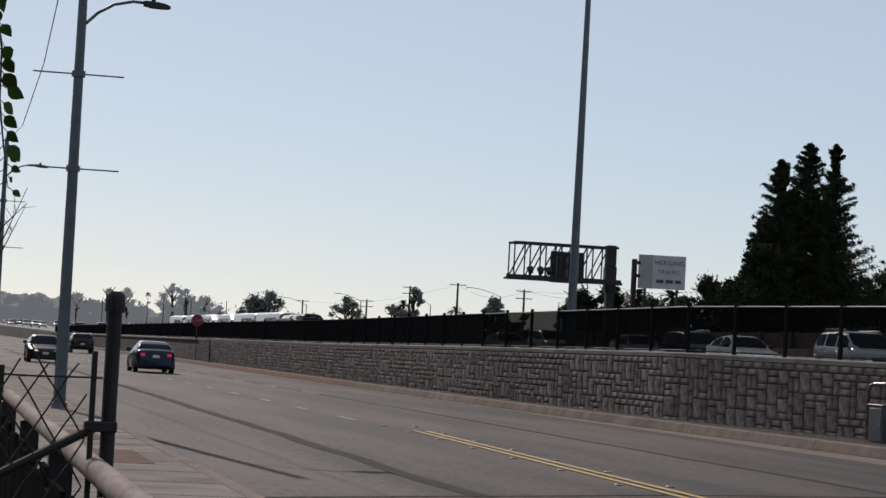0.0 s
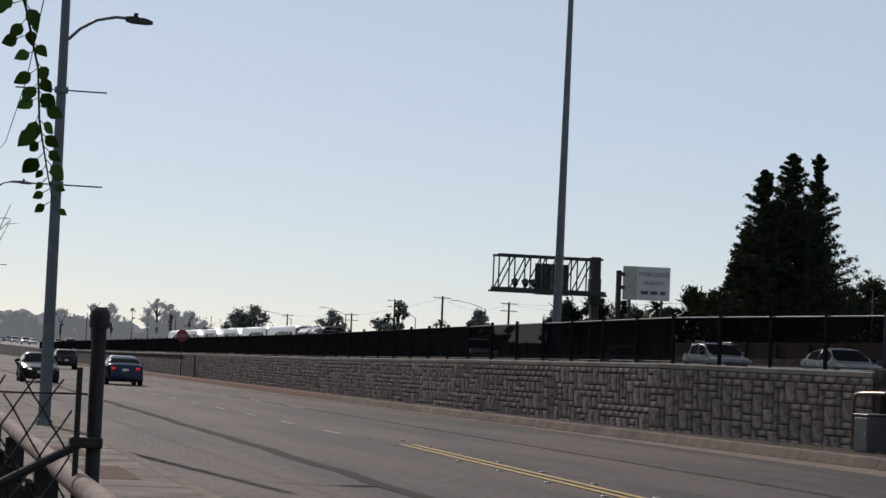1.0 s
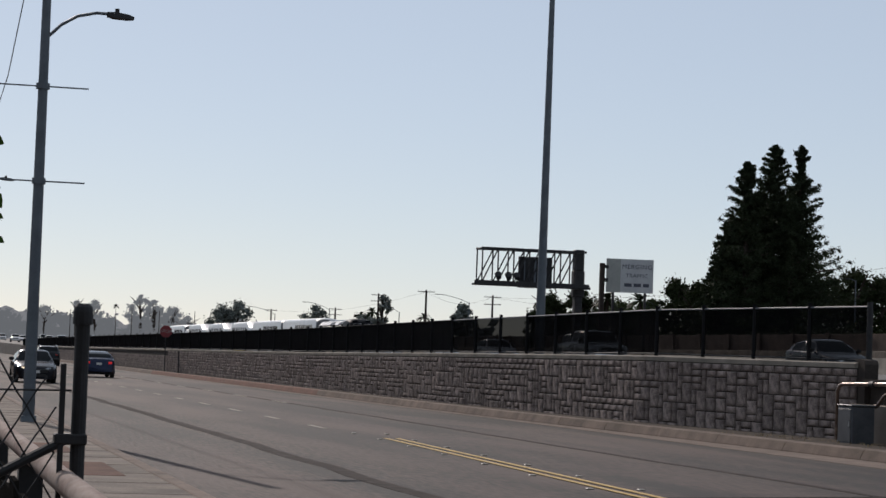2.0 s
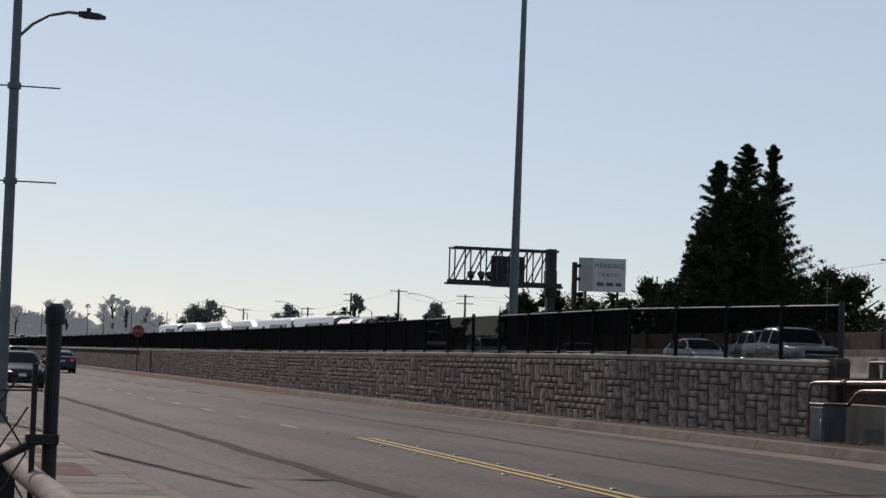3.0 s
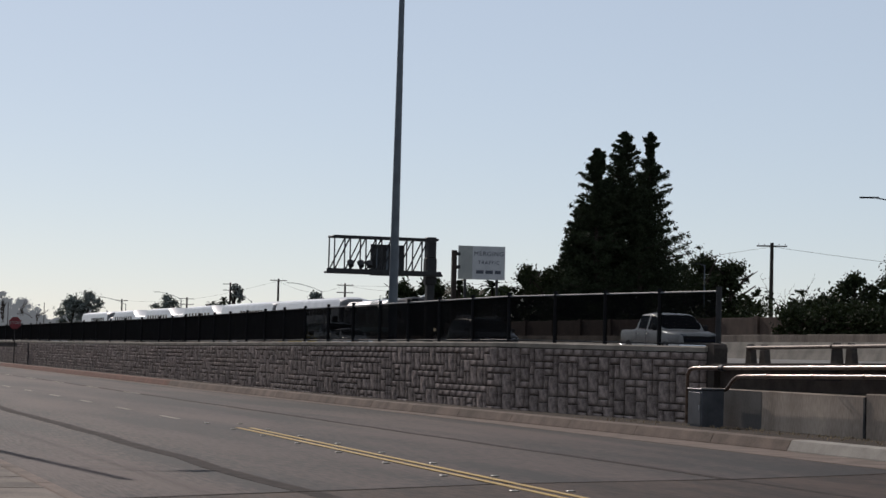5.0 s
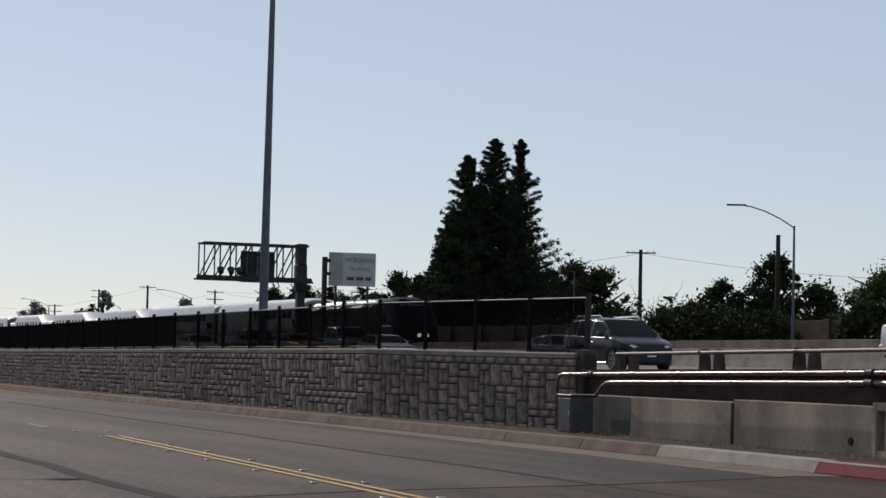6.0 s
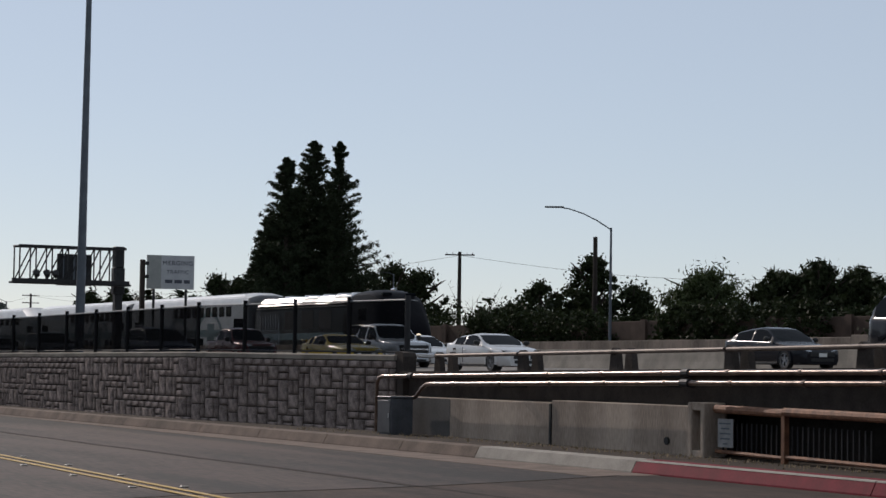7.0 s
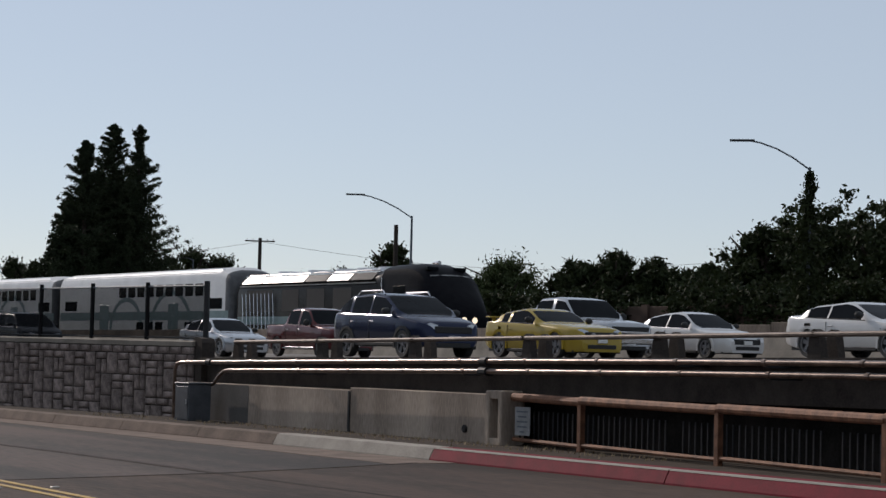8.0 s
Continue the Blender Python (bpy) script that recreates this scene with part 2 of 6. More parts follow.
def tube(bm, pts, r, n=8):
    """A bent pipe through points; r may be one radius or one for each point."""
    pts = [Vector(p) for p in pts]
    rs = r if isinstance(r, (list, tuple)) else [r] * len(pts)
    rings = []
    for i, p in enumerate(pts):
        d = (pts[min(i + 1, len(pts) - 1)] - pts[max(i - 1, 0)]).normalized()
        q = d.to_track_quat("Z", "Y")
        rings.append([bm.verts.new(p + q @ Vector((rs[i] * math.cos(2 * math.pi * k / n), rs[i] * math.sin(2 * math.pi * k / n), 0))) for k in range(n)])
    for a, b in zip(rings, rings[1:]):
        for k in range(n):
            bm.faces.new((a[k], a[(k + 1) % n], b[(k + 1) % n], b[k]))
    bm.faces.new(rings[0][::-1]), bm.faces.new(rings[-1])
    return bm


def loft(bm, sections, mi=0, caps=True):
    """Skins closed rings of points, given one after another."""
    rings = [[bm.verts.new(p) for p in s] for s in sections]
    n = len(rings[0])
    for a, b in zip(rings, rings[1:]):
        for k in range(n):
            f = bm.faces.new((a[k], a[(k + 1) % n], b[(k + 1) % n], b[k]))
            f.material_index = mi
    if caps:
        for r in (rings[0][::-1], rings[-1]):
            bm.faces.new(r).material_index = mi
    return bm


def prism(bm, outline, x0, x1, mi=0):
    """An outline in (y, z) drawn out from x0 to x1."""
    return loft(bm, [[(x0, y, z) for y, z in outline], [(x1, y, z) for y, z in outline]], mi)


def strip(bm, pts, w, z, h=0.004):
    """A flat ribbon of thickness h along (x, y) points."""
    pts = [Vector((*p, 0)) for p in pts]
    secs = []
    for i, p in enumerate(pts):
        d = (pts[min(i + 1, len(pts) - 1)] - pts[max(i - 1, 0)]).normalized()
        nn = Vector((d.y, -d.x, 0)) * w / 2
        a, b = p - nn, p + nn
        secs.append([(a.x, a.y, z), (b.x, b.y, z), (b.x, b.y, z + h), (a.x, a.y, z + h)])
    return loft(bm, secs)


def at(bearing, d):
    """Plan point at a bearing (degrees right of the road's axis) and a distance from the walker."""
    return d * math.sin(radians(bearing)), d * math.cos(radians(bearing))


B = bmesh.new
DECK = 1.6   # freeway level beyond the bridge


def rise(y):
    """The bridge climbs towards the walker."""
    return 0.0115 * (45.6 - y)


def deck_at(x, y):
    """The freeway's surface: a tilted plane that climbs onto the bridge, level further off."""
    near = 1.57 + 0.0187 * (x - 35.0) + 0.0115 * (66.0 - min(y, 72.0))
    f = min(1.0, max(0.0, (y - 72.0) / 50.0))
    return near + (DECK - near) * f + max(0.0, (y - 320) / 780 * 3.0)


# ---- ground, roads, kerbs ----
bm = B()
bmesh.ops.create_grid(bm, x_segments=40, y_segments=40, size=3500)
ground = tagged(part("ground", bm, M_GROUND), "dry dusty open ground reaching the horizon", "ground", kind="structure")
ground.location = (0, 1500, -0.06)
road = tagged(part("road", box(B(), 3.3, 18.6, -40, 900, -0.3, 0.0), M_ASPHALT), "worn grey asphalt street with faded markings", "road", kind="structure")
SEAM = [(3.4, 23.4), (5.4, 24.5), (7.3, 25.4), (9.3, 26.5), (13.2, 27.9), (15.3, 28.9), (17.5, 30.1), (18.3, 30.5)]
part("patch", loft(B(), [[(x, -30, -0.01), (x, y, -0.01), (x, y, 0.004), (x, -30, 0.004)] for x, y in SEAM]), M_ASPHALT2, road, "paler concrete-like resurfacing")
rng = random.Random(3)


def wander(x, y0, y1, step, amount, slope=0.0):
    return [(x + slope * (y - y0) + rng.uniform(-amount, amount), y) for y in np.arange(y0, y1, step)]


part("tar_seam", strip(B(), wander(6.35, 15, 190, 2.5, 0.07), 0.3, 0.001), M_TAR, road, "dark tar seam along the lane")
part("tar_seam", strip(B(), wander(13.1, 22, 190, 3.0, 0.05), 0.16, 0.001), M_TAR, road)
part("tar_seam", strip(B(), [(x, y + rng.uniform(-0.05, 0.05)) for x, y in SEAM], 0.09, 0.005), M_TAR, road)
for x in (-0.13, 0.13):
    part("centre_line", strip(B(), [(9.28 + 0.034 * (y - 24) + x, y) for y in np.arange(-10, 44.5, 3.4)], 0.11, 0.0085), M_YELLOW, road, "worn double yellow line")
for i in range(16):
    part("lane_dash", strip(B(), [(9.6, 49.5 + i * 6.4), (9.6, 51.6 + i * 6.4)], 0.12, 0.002), M_WHITE_LINE, road)
for i in range(10):
    part("lane_dash", strip(B(), [(13.0, 74 + i * 9.0), (13.0, 77 + i * 9.0)], 0.11, 0.006), M_WHITE_LINE, road)
for i in range(9):
    for dx in (-0.36, 0.36):
        x = 9.28 + 0.034 * (i * 3.1 - 2) + dx
        part("road_stud", box(B(), x - 0.05, x + 0.05, 22 + i * 3.1 - 0.05, 22.05 + i * 3.1, 0.002, 0.02, 0.008), M_STUD, road)
pavement = tagged(part("pavement", box(B(), 0.9, 3.12, -40, 400, -0.3, 0.14), M_CONC_OLD), "stained concrete pavement beside the street", "pavement", kind="structure")
for y in np.arange(10, 60, 1.9):
    part("joint", box(B(), 0.9, 3.12, y, y + 0.02, 0.13, 0.1425), M_TAR, pavement)
part("cover", box(B(), 2.1, 2.75, 26.5, 29.5, 0.13, 0.145), M_RUST_PANEL, pavement, "rust-stained repair panel")
part("cover", box(B(), 2.0, 2.6, 32, 35, 0.13, 0.145), M_RUST_PANEL, pavement, "rust-stained repair panel")


# foot of the east kerb's face: it swings out towards the bridge
KERB = [(18.0, -20), (18.15, 20), (18.25, 32), (18.1, 40), (17.8, 50), (17.3, 63), (16.95, 85), (16.9, 120), (16.9, 250)]


def on_kerb(y):
    for (xa, ya), (xb, yb) in zip(KERB, KERB[1:]):
        if y <= yb:
            return xa + (xb - xa) * (y - ya) / (yb - ya)
    return KERB[-1][0]


ke = thing("kerb_east", label="concrete kerb, painted red in stretches", category="kerb", kind="structure")
for y0, y1, m in [(-20, 30.9, M_RED), (30.9, 36.4, M_KERB_NEW), (36.4, 90, M_KERB), (90, 150, M_KERB_FADED), (150, 250, M_KERB)]:
    y = y1
    while y > y0 + 0.1:
        e = max(y - (6.4 if m is M_RED else 5.5 if m is M_KERB_NEW else 3.6), y0)
        secs = []
        for q in (e + 0.012, (e + y) / 2, y - 0.012):
            x = on_kerb(q)
            secs.append([(x, q, -0.2), (x + 0.5, q, -0.2), (x + 0.5, q, 0.22), (x + 0.17, q, 0.22), (x + 0.12, q, 0.205), (x + 0.03, q, 0.03)])
        st = part("kerb_stone", loft(B(), secs), m, ke)
        if m is M_RED:
            top = [[(x0 + 0.108, q, 0.194), (x0 + 0.17, q, 0.222), (x0 + 0.178, q, 0.222), (x0 + 0.122, q, 0.21)] for x0, q in ((on_kerb(q), q) for q in (e + 0.012, (e + y) / 2, y - 0.012))]
            part("worn_edge", loft(B(), top), M_KERB_NEW, st, "paint worn to pale concrete along the edge")
        y = e
kw = thing("kerb_west", label="plain concrete street kerb", category="kerb", kind="structure")
for y in np.arange(6, 120, 3.0):
    part("kerb_stone", box(B(), 3.12, 3.32, y + 0.008, y + 2.992, -0.2, 0.15, 0.02), M_KERB, kw)
gutter = tagged(part("gutter", loft(B(), [[(min(17.05, on_kerb(y) - 0.3), y, -0.2), (on_kerb(y) + 0.02, y, -0.2), (on_kerb(y) + 0.02, y, 0.012), (min(17.05, on_kerb(y) - 0.3), y, 0.006)] for y in (30.0, 32, 40, 50, 63, 85, 120, 250)]), M_KERB), "dusty concrete gutter along the kerb", "gutter", kind="structure")
verge = tagged(part("verge", loft(B(), [[(on_kerb(y) + 0.5, y, -0.3), (24, y, -0.3), (24, y, 0.19), (on_kerb(y) + 0.5, y, 0.19)] for y in (-20, 20, 32, 40, 50, 63, 85, 120, 260)]), M_DIRT), "strip of bare dirt behind the kerb", "verge", kind="structure")
gg = random.Random(8)
bm = B()
for i in range(600):
    y = gg.uniform(27, 48)
    x = 20.45 - abs(gg.gauss(0, 0.5)) if y < 45 else gg.uniform(18.3, 19.8)
    s = gg.uniform(0.015, 0.05)
    a = gg.uniform(0, 6.28)
    v = [bm.verts.new((x, y, 0.185)), bm.verts.new((x + s * math.cos(a), y + s * math.sin(a), 0.185)), bm.verts.new((x + s * 0.4, y, 0.19 + s * 1.2))]
    bm.faces.new(v)
tagged(part("dry_weeds", bm, mat("dry_weed", (0.4, 0.3, 0.18), (0.2, 0.15, 0.1), 0.95)), "dry weeds and litter along the wall foot", "weeds", kind="stuff")

# ---- freeway deck and its walls ----
bm = B()
secs = []
for y, x0 in ((-230, 21.42), (0, 21.42), (30, 21.42), (45.6, 21.42), (48, 21.3), (52, 20.2), (62, 19.6), (72, 19.0), (78, 18.6), (122, 18.6), (150, 18.6), (320, 18.6), (1100, 18.6)):
    low = -0.2 if y > 45 else deck_at(21.4, y) - 0.4
    secs.append([(x0, y, low), (47.0, y, low), (47.0, y, deck_at(47, y)), (x0, y, deck_at(x0, y))])
loft(bm, secs)
freeway = tagged(part("freeway", bm, M_FREEWAY), "pale concrete freeway deck with several lanes", "freeway", kind="structure")
for u in (26.0, 29.8, 33.3, 36.9, 40.6):
    for i in range(24):
        q = 20 + i * 9.0
        part("lane_dash", loft(B(), [[(u - 0.06, e, deck_at(u, e) + 0.002), (u + 0.06, e, deck_at(u, e) + 0.002), (u + 0.06, e, deck_at(u, e) + 0.007), (u - 0.06, e, deck_at(u, e) + 0.007)] for e in (q, q + 3.0)]), M_WHITE, freeway)
bm = B()
ol = [(47.0, DECK - 0.05), (47.12, DECK + 0.3), (47.25, DECK + 0.82), (47.4, DECK + 0.82), (47.4, -0.2), (47.0, -0.2)]
loft(bm, [[(x, y, z + (deck_at(47, y) - DECK if z > 0 else 0)) for x, z in ol] for y in (-40, 20, 45, 70, 140, 260, 320, 700)])
bw = tagged(part("barrier_wall", bm, M_CONC), "stained concrete barrier beside the railway", "barrier", kind="structure")
for k in range(60):
    y = -40 + k * 7.0
    part("panel", box(B(), 47.42, 47.6, y, y + 6.98, -0.2, deck_at(47, y + 3.5) + 1.2, 0.015), M_CONC_OLD, bw, "streaked upper wall panel")
trackbed = tagged(part("trackbed", box(B(), 47.6, 59.5, -60, 1000, -0.2, 1.35), M_GROUND), "gravel trackbed between the barrier walls", "trackbed", kind="structure")
for x in (52.28, 53.72):
    part("rail", box(B(), x - 0.04, x + 0.04, -60, 1000, 1.35, 1.52), M_RUST, trackbed)

# stone-faced retaining wall: plan line of its face
WALL = [(20.75, 45.6), (19.25, 55.5), (18.35, 74.0), (18.1, 100.0), (18.1, 330.0)]
WTOP = [1.79, 1.83, 1.76, 1.64, 1.4]


def on_wall(dist):
    """Point on the wall's face dist metres from its near end, its direction and the top's height there."""
    for (a, b), (ta, tb) in zip(zip(WALL, WALL[1:]), zip(WTOP, WTOP[1:])):
        a, b = Vector((*a, 0)), Vector((*b, 0))
        L = (b - a).length
        if dist <= L or b.y > 320:
            f = dist / L
            return a.lerp(b, f), (b - a).normalized(), ta + (tb - ta) * f
        dist -= L


retaining_wall = thing("wall_retaining", label="retaining wall faced with grey split stone blocks", category="wall", kind="structure")
bm = B()
secs = []
for (x, y), zt in zip(WALL, WTOP):
    secs.append([(x + 0.03, y, -0.2), (x + 0.5, y, -0.2), (x + 0.5, y, zt), (x + 0.03, y, zt)])
part("backing", loft(bm, secs), M_MORTAR, retaining_wall, "dark mortar joints")
bm = B()
secs = []
for (x, y), zt in zip(WALL, WTOP):
    secs.append([(x - 0.025, y, zt + 0.004), (x + 0.55, y, zt + 0.004), (x + 0.55, y, zt + 0.13), (x + 0.05, y, zt + 0.13), (x - 0.025, y, zt + 0.1)])
part("coping", loft(bm, secs), M_CONC, retaining_wall, "smooth concrete coping")
# the end post's dark tone stands for shade on its face
part("end_post", prism(B(), [(45.25, 0.1), (45.75, 0.1), (45.75, 1.9), (45.68, 1.98), (45.5, 2.0), (45.3, 1.97), (45.25, 1.88)], 20.8, 21.12), M_CONC_DARK, retaining_wall, "dark rounded concrete end post")

# ---- bridge edge: abutment, girder, pipes, posts ----
bridge = thing("bridge", label="concrete freeway bridge edge with weathered abutment", category="bridge", kind="structure")
for y0, y1 in ((32.75, 37.9), (37.93, 45.6)):
    part("abutment", box(B(), 20.6, 21.3, y0, y1, -0.2, 1.0 + 0.05 * (y0 < 35), 0.015), M_CONC_PALE, bridge, "pale concrete abutment panel")
# shade below the deck edge is put into girder and ledge colour
part("girder", loft(B(), [[(20.95, y, 0.98 + rise(y) * 0.45), (21.4, y, 0.98 + rise(y) * 0.45), (21.4, y, 1.47 + rise(y)), (20.95, y, 1.47 + rise(y))] for y in (-20, 45.6)]), M_CONC_DARK, bridge, "girder face with shade put into its dark colour")
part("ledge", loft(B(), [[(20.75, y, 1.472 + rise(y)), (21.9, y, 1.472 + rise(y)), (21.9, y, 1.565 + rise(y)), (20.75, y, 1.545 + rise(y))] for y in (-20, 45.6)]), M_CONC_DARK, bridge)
# thin grey sheet drawn as the shadow at the abutment's far end
part("panel_shadow", box(B(), 20.594, 20.6, 42.4, 45.6, 0.1, 0.985), M_PANEL_SHADOW, bridge, "grey patch painted as a shadow beside the cabinet")
for y in (32.2, 32.6):
    part("pier", box(B(), 20.45, 20.9, y, y + 0.12, 0.0, 1.12, 0.02), M_CONC_PALE, bridge, "slotted concrete end pier")
for z in (0.0, 0.98):
    part("pier_bridge", box(B(), 20.47, 20.88, 32.322, 32.598, z, z + (0.3 if z < 0.5 else 0.14), 0.01), M_CONC_PALE, bridge)
# wall colour stands in for the dark void below the girder
part("underpass_wall", box(B(), 21.45, 21.8, -20, 32.7, -0.2, 1.24), M_NEAR_BLACK, bridge, "near-black wall painted for the shade under the bridge")
part("drain", rod(B(), (20.56, 33.6, 0.42), (20.62, 33.6, 0.42), 0.07), M_BLACK, bridge, "round drain hole")
part("drain", box(B(), 20.57, 20.62, 37.88, 37.95, 0.15, 0.98), M_BLACK, bridge, "dark vertical joint")
for i, y in enumerate((45.7, 41.6, 37.7, 33.6, 29.65, 25.7, 21.7, 17.7)):
    for dx in (0.0, 0.34):
        u = rise(y)
        ol = [(y - 0.17, 1.54 + u), (y + 0.16, 1.54 + u), (y + 0.1, 1.96 + u), (y + 0.01, 2.0 + u), (y - 0.09, 1.96 + u)]
        part("rail_post", prism(B(), ol, 21.85 + dx, 21.99 + dx), M_CONC_DARK, bridge, "sloped rail post")
for y in (45.7, 41.6, 37.7, 33.6, 29.65, 25.7, 21.7):
    part("guard_rail", rod(B(), (21.83, y, 1.915 + rise(y)), (21.83, y - 4.0, 1.915 + rise(y - 4.0)), 0.042), M_GUARD, bridge, "worn steel guard rail")


def pipe_z(z, y):
    """The pipes follow the bridge's gentle camber."""
    return z + float(np.interp(45.4 - y, [0, 12.5, 18.5, 23, 36, 56], [0, 0.19, 0.255, 0.29, 0.34, 0.38]))


def pipe_run(z, start, label):
    p = thing("pipe", label=label, category="pipe", group="pipes along the bridge")
    part("run", tube(B(), [(20.35, y, pipe_z(z, y)) for y in [start - 0.35] + [q for q in (40, 36, 33, 30, 27, 24, 20, 10, -10)]], 0.045, 12), M_PIPE, p, smooth=True)
    for y in np.arange(start - 1.5, 10, -2.1):
        zz = pipe_z(z, y)
        part("coupling", rod(B(), (20.35, y - 0.035, zz), (20.35, y + 0.035, zz), 0.056, n=12), M_PIPE, p)
        if int(y) % 3 == 0:
            part("bracket", box(B(), 20.35, 21.0, y - 0.02, y + 0.02, zz - 0.075, zz - 0.045), M_DARK_STEEL, p)
    return p


up = pipe_run(1.43, 45.4, "worn steel pipe bending down to the cabinet")
part("bend", tube(B(), [(20.35, 45.05, 1.433), (20.33, 45.3, 1.43), (20.3, 45.45, 1.39), (20.28, 45.52, 1.28), (20.28, 45.52, 0.2)], 0.045, 12), M_PIPE, up, smooth=True)
lo = pipe_run(1.255, 43.2, "worn steel pipe stepping down into the cabinet")
part("bend", tube(B(), [(20.35, 42.85, pipe_z(1.255, 42.85)), (20.35, 43.05, 1.28), (20.33, 43.25, 1.2), (20.3, 43.5, 1.0), (20.25, 43.75, 0.93), (20.1, 44.05, 0.93)], 0.042, 12), M_PIPE, lo, smooth=True)
for y in (32.6, 43.85):
    part("valve", rod(B(), (20.35, y - 0.1, pipe_z(1.43, y)), (20.35, y + 0.1, pipe_z(1.43, y)), 0.075, n=10), M_DARK_STEEL, up)
part("valve", rod(B(), (20.35, 32.5, pipe_z(1.255, 32.6)), (20.35, 32.75, pipe_z(1.255, 32.6)), 0.075, n=10), M_DARK_STEEL, lo)

cabinet = thing("utility_cabinet", pose(19.98, 43.85, 0.17), label="grey steel utility cabinet beside the stone wall", category="cabinet")
part("body", box(B(), -0.26, 0.26, -0.36, 0.36, 0.0, 0.8, 0.015), M_BOX, cabinet)
part("lid", box(B(), -0.28, 0.28, -0.38, 0.38, 0.802, 0.84, 0.012), M_BOX, cabinet)
part("door", box(B(), -0.275, -0.262, -0.32, 0.32, 0.06, 0.75, 0.004), M_BOX, cabinet)
part("latch", box(B(), -0.29, -0.276, -0.29, -0.25, 0.38, 0.48, 0.004), M_STEEL, cabinet)

# ---- rusty pedestrian railing ----
railing = thing("railing", label="rusty brown steel railing with close vertical bars", category="railing")
RL = [(20.65, 32.1), (20.4, 29.7), (20.0, 25.6), (19.6, 21.6), (19.2, 17.6)]
for (xa, ya), (xb, yb) in zip(RL, RL[1:]):
    a, b = Vector((xa, ya, 0)), Vector((xb, yb, 0))
    part("top_rail", tube(B(), [a + Vector((0, 0, 1.02)), b + Vector((0, 0, 1.0))], 0.075, 10), M_RUST, railing)
    part("bottom_rail", tube(B(), [a + Vector((0, 0, 0.3)), b + Vector((0, 0, 0.28))], 0.035, 8), M_RUST, railing)
    part("post", box(B(), xb - 0.05, xb + 0.05, yb - 0.05, yb + 0.05, 0.1, 1.0, 0.008), M_RUST, railing)
    n = int((b - a).length / 0.165)
    for k in range(1, n):
        p = a.lerp(b, k / n)
        if n > 20 and 16 <= k <= 17:
            continue
        part("bar", box(B(), p.x + 0.03, p.x + 0.05, p.y - 0.01, p.y + 0.01, 0.3, 0.8), M_DARK_STEEL, railing)
notice = thing("notice_board", pose(20.53, 31.62, 0.62, 0, 0, 6), label="small white notice with dark unreadable lines", category="sign")
part("panel", box(B(), -0.02, 0.0, -0.2, 0.2, -0.24, 0.24, 0.004), M_NOTICE, notice)
for k, w in enumerate((0.3, 0.22, 0.28, 0.25, 0.12)):
    part("text_bar", box(B(), -0.026, -0.0205, -w / 2, w / 2, 0.15 - k * 0.085, 0.175 - k * 0.085), M_POLE, notice)

# ---- screened fence on the wall ----
fence = thing("screen_fence", label="chain-link fence with black wind screen on the wall", category="fence")
FH = [1.25, 1.21, 1.13, 1.09, 1.0]


def fence_run(i0, i1, material, h0, h1):
    a, b = Vector((WALL[i0][0] + 0.3, WALL[i0][1], WTOP[i0] + 0.13)), Vector((WALL[i1][0] + 0.3, WALL[i1][1], WTOP[i1] + 0.13))
    bm = B()
    loft(bm, [[(p.x, p.y, p.z + 0.03), (p.x + 0.004, p.y, p.z + 0.03), (p.x + 0.004, p.y, p.z + h), (p.x, p.y, p.z + h)] for p, h in ((a, h0), (b, h1))])
    part("screen", bm, material, fence)
    part("top_rail", tube(B(), [a + Vector((0, 0, h0)), b + Vector((0, 0, h1))], 0.022, 6), M_FENCE if i0 > 1 else M_POLE, fence)
    part("bottom_rail", tube(B(), [a + Vector((0, 0, 0.06)), b + Vector((0, 0, 0.06))], 0.018, 6), M_DARK_STEEL, fence)
    n = max(1, round((b - a).length / (2.75 if i0 < 3 else 4.6)))
    for k in range(n):
        p, h = a.lerp(b, k / n), h0 + (h1 - h0) * k / n
        part("post", rod(B(), p, p + Vector((0, 0, h + 0.1)), 0.055 if k or i0 else 0.07, n=8), M_FENCE if k or i0 else M_DARK_STEEL, fence)


for i in range(4):
    fence_run(i, i + 1, (M_SCREEN_THIN, M_SCREEN, M_SCREEN_THICK, M_SCREEN_THICK)[i], FH[i], FH[i + 1])

# brown sound wall behind the tracks
sound_wall = tagged(part("wall_sound", box(B(), 60.0, 60.4, -60, 420, -0.2, 4.25, 0.02), M_BROWN_WALL), "brown block sound wall behind the railway", "wall", kind="structure")
for y in np.arange(-20, 300, 6.0):
    part("pilaster", box(B(), 59.85, 60.0, y, y + 0.5, 1.35, 4.33), M_BROWN_WALL, sound_wall)
far_verge = tagged(part("verge_far", box(B(), 60.4, 260, -60, 1200, -0.3, 1.2), M_GROUND), "planted ground behind the sound wall", "verge", kind="structure")


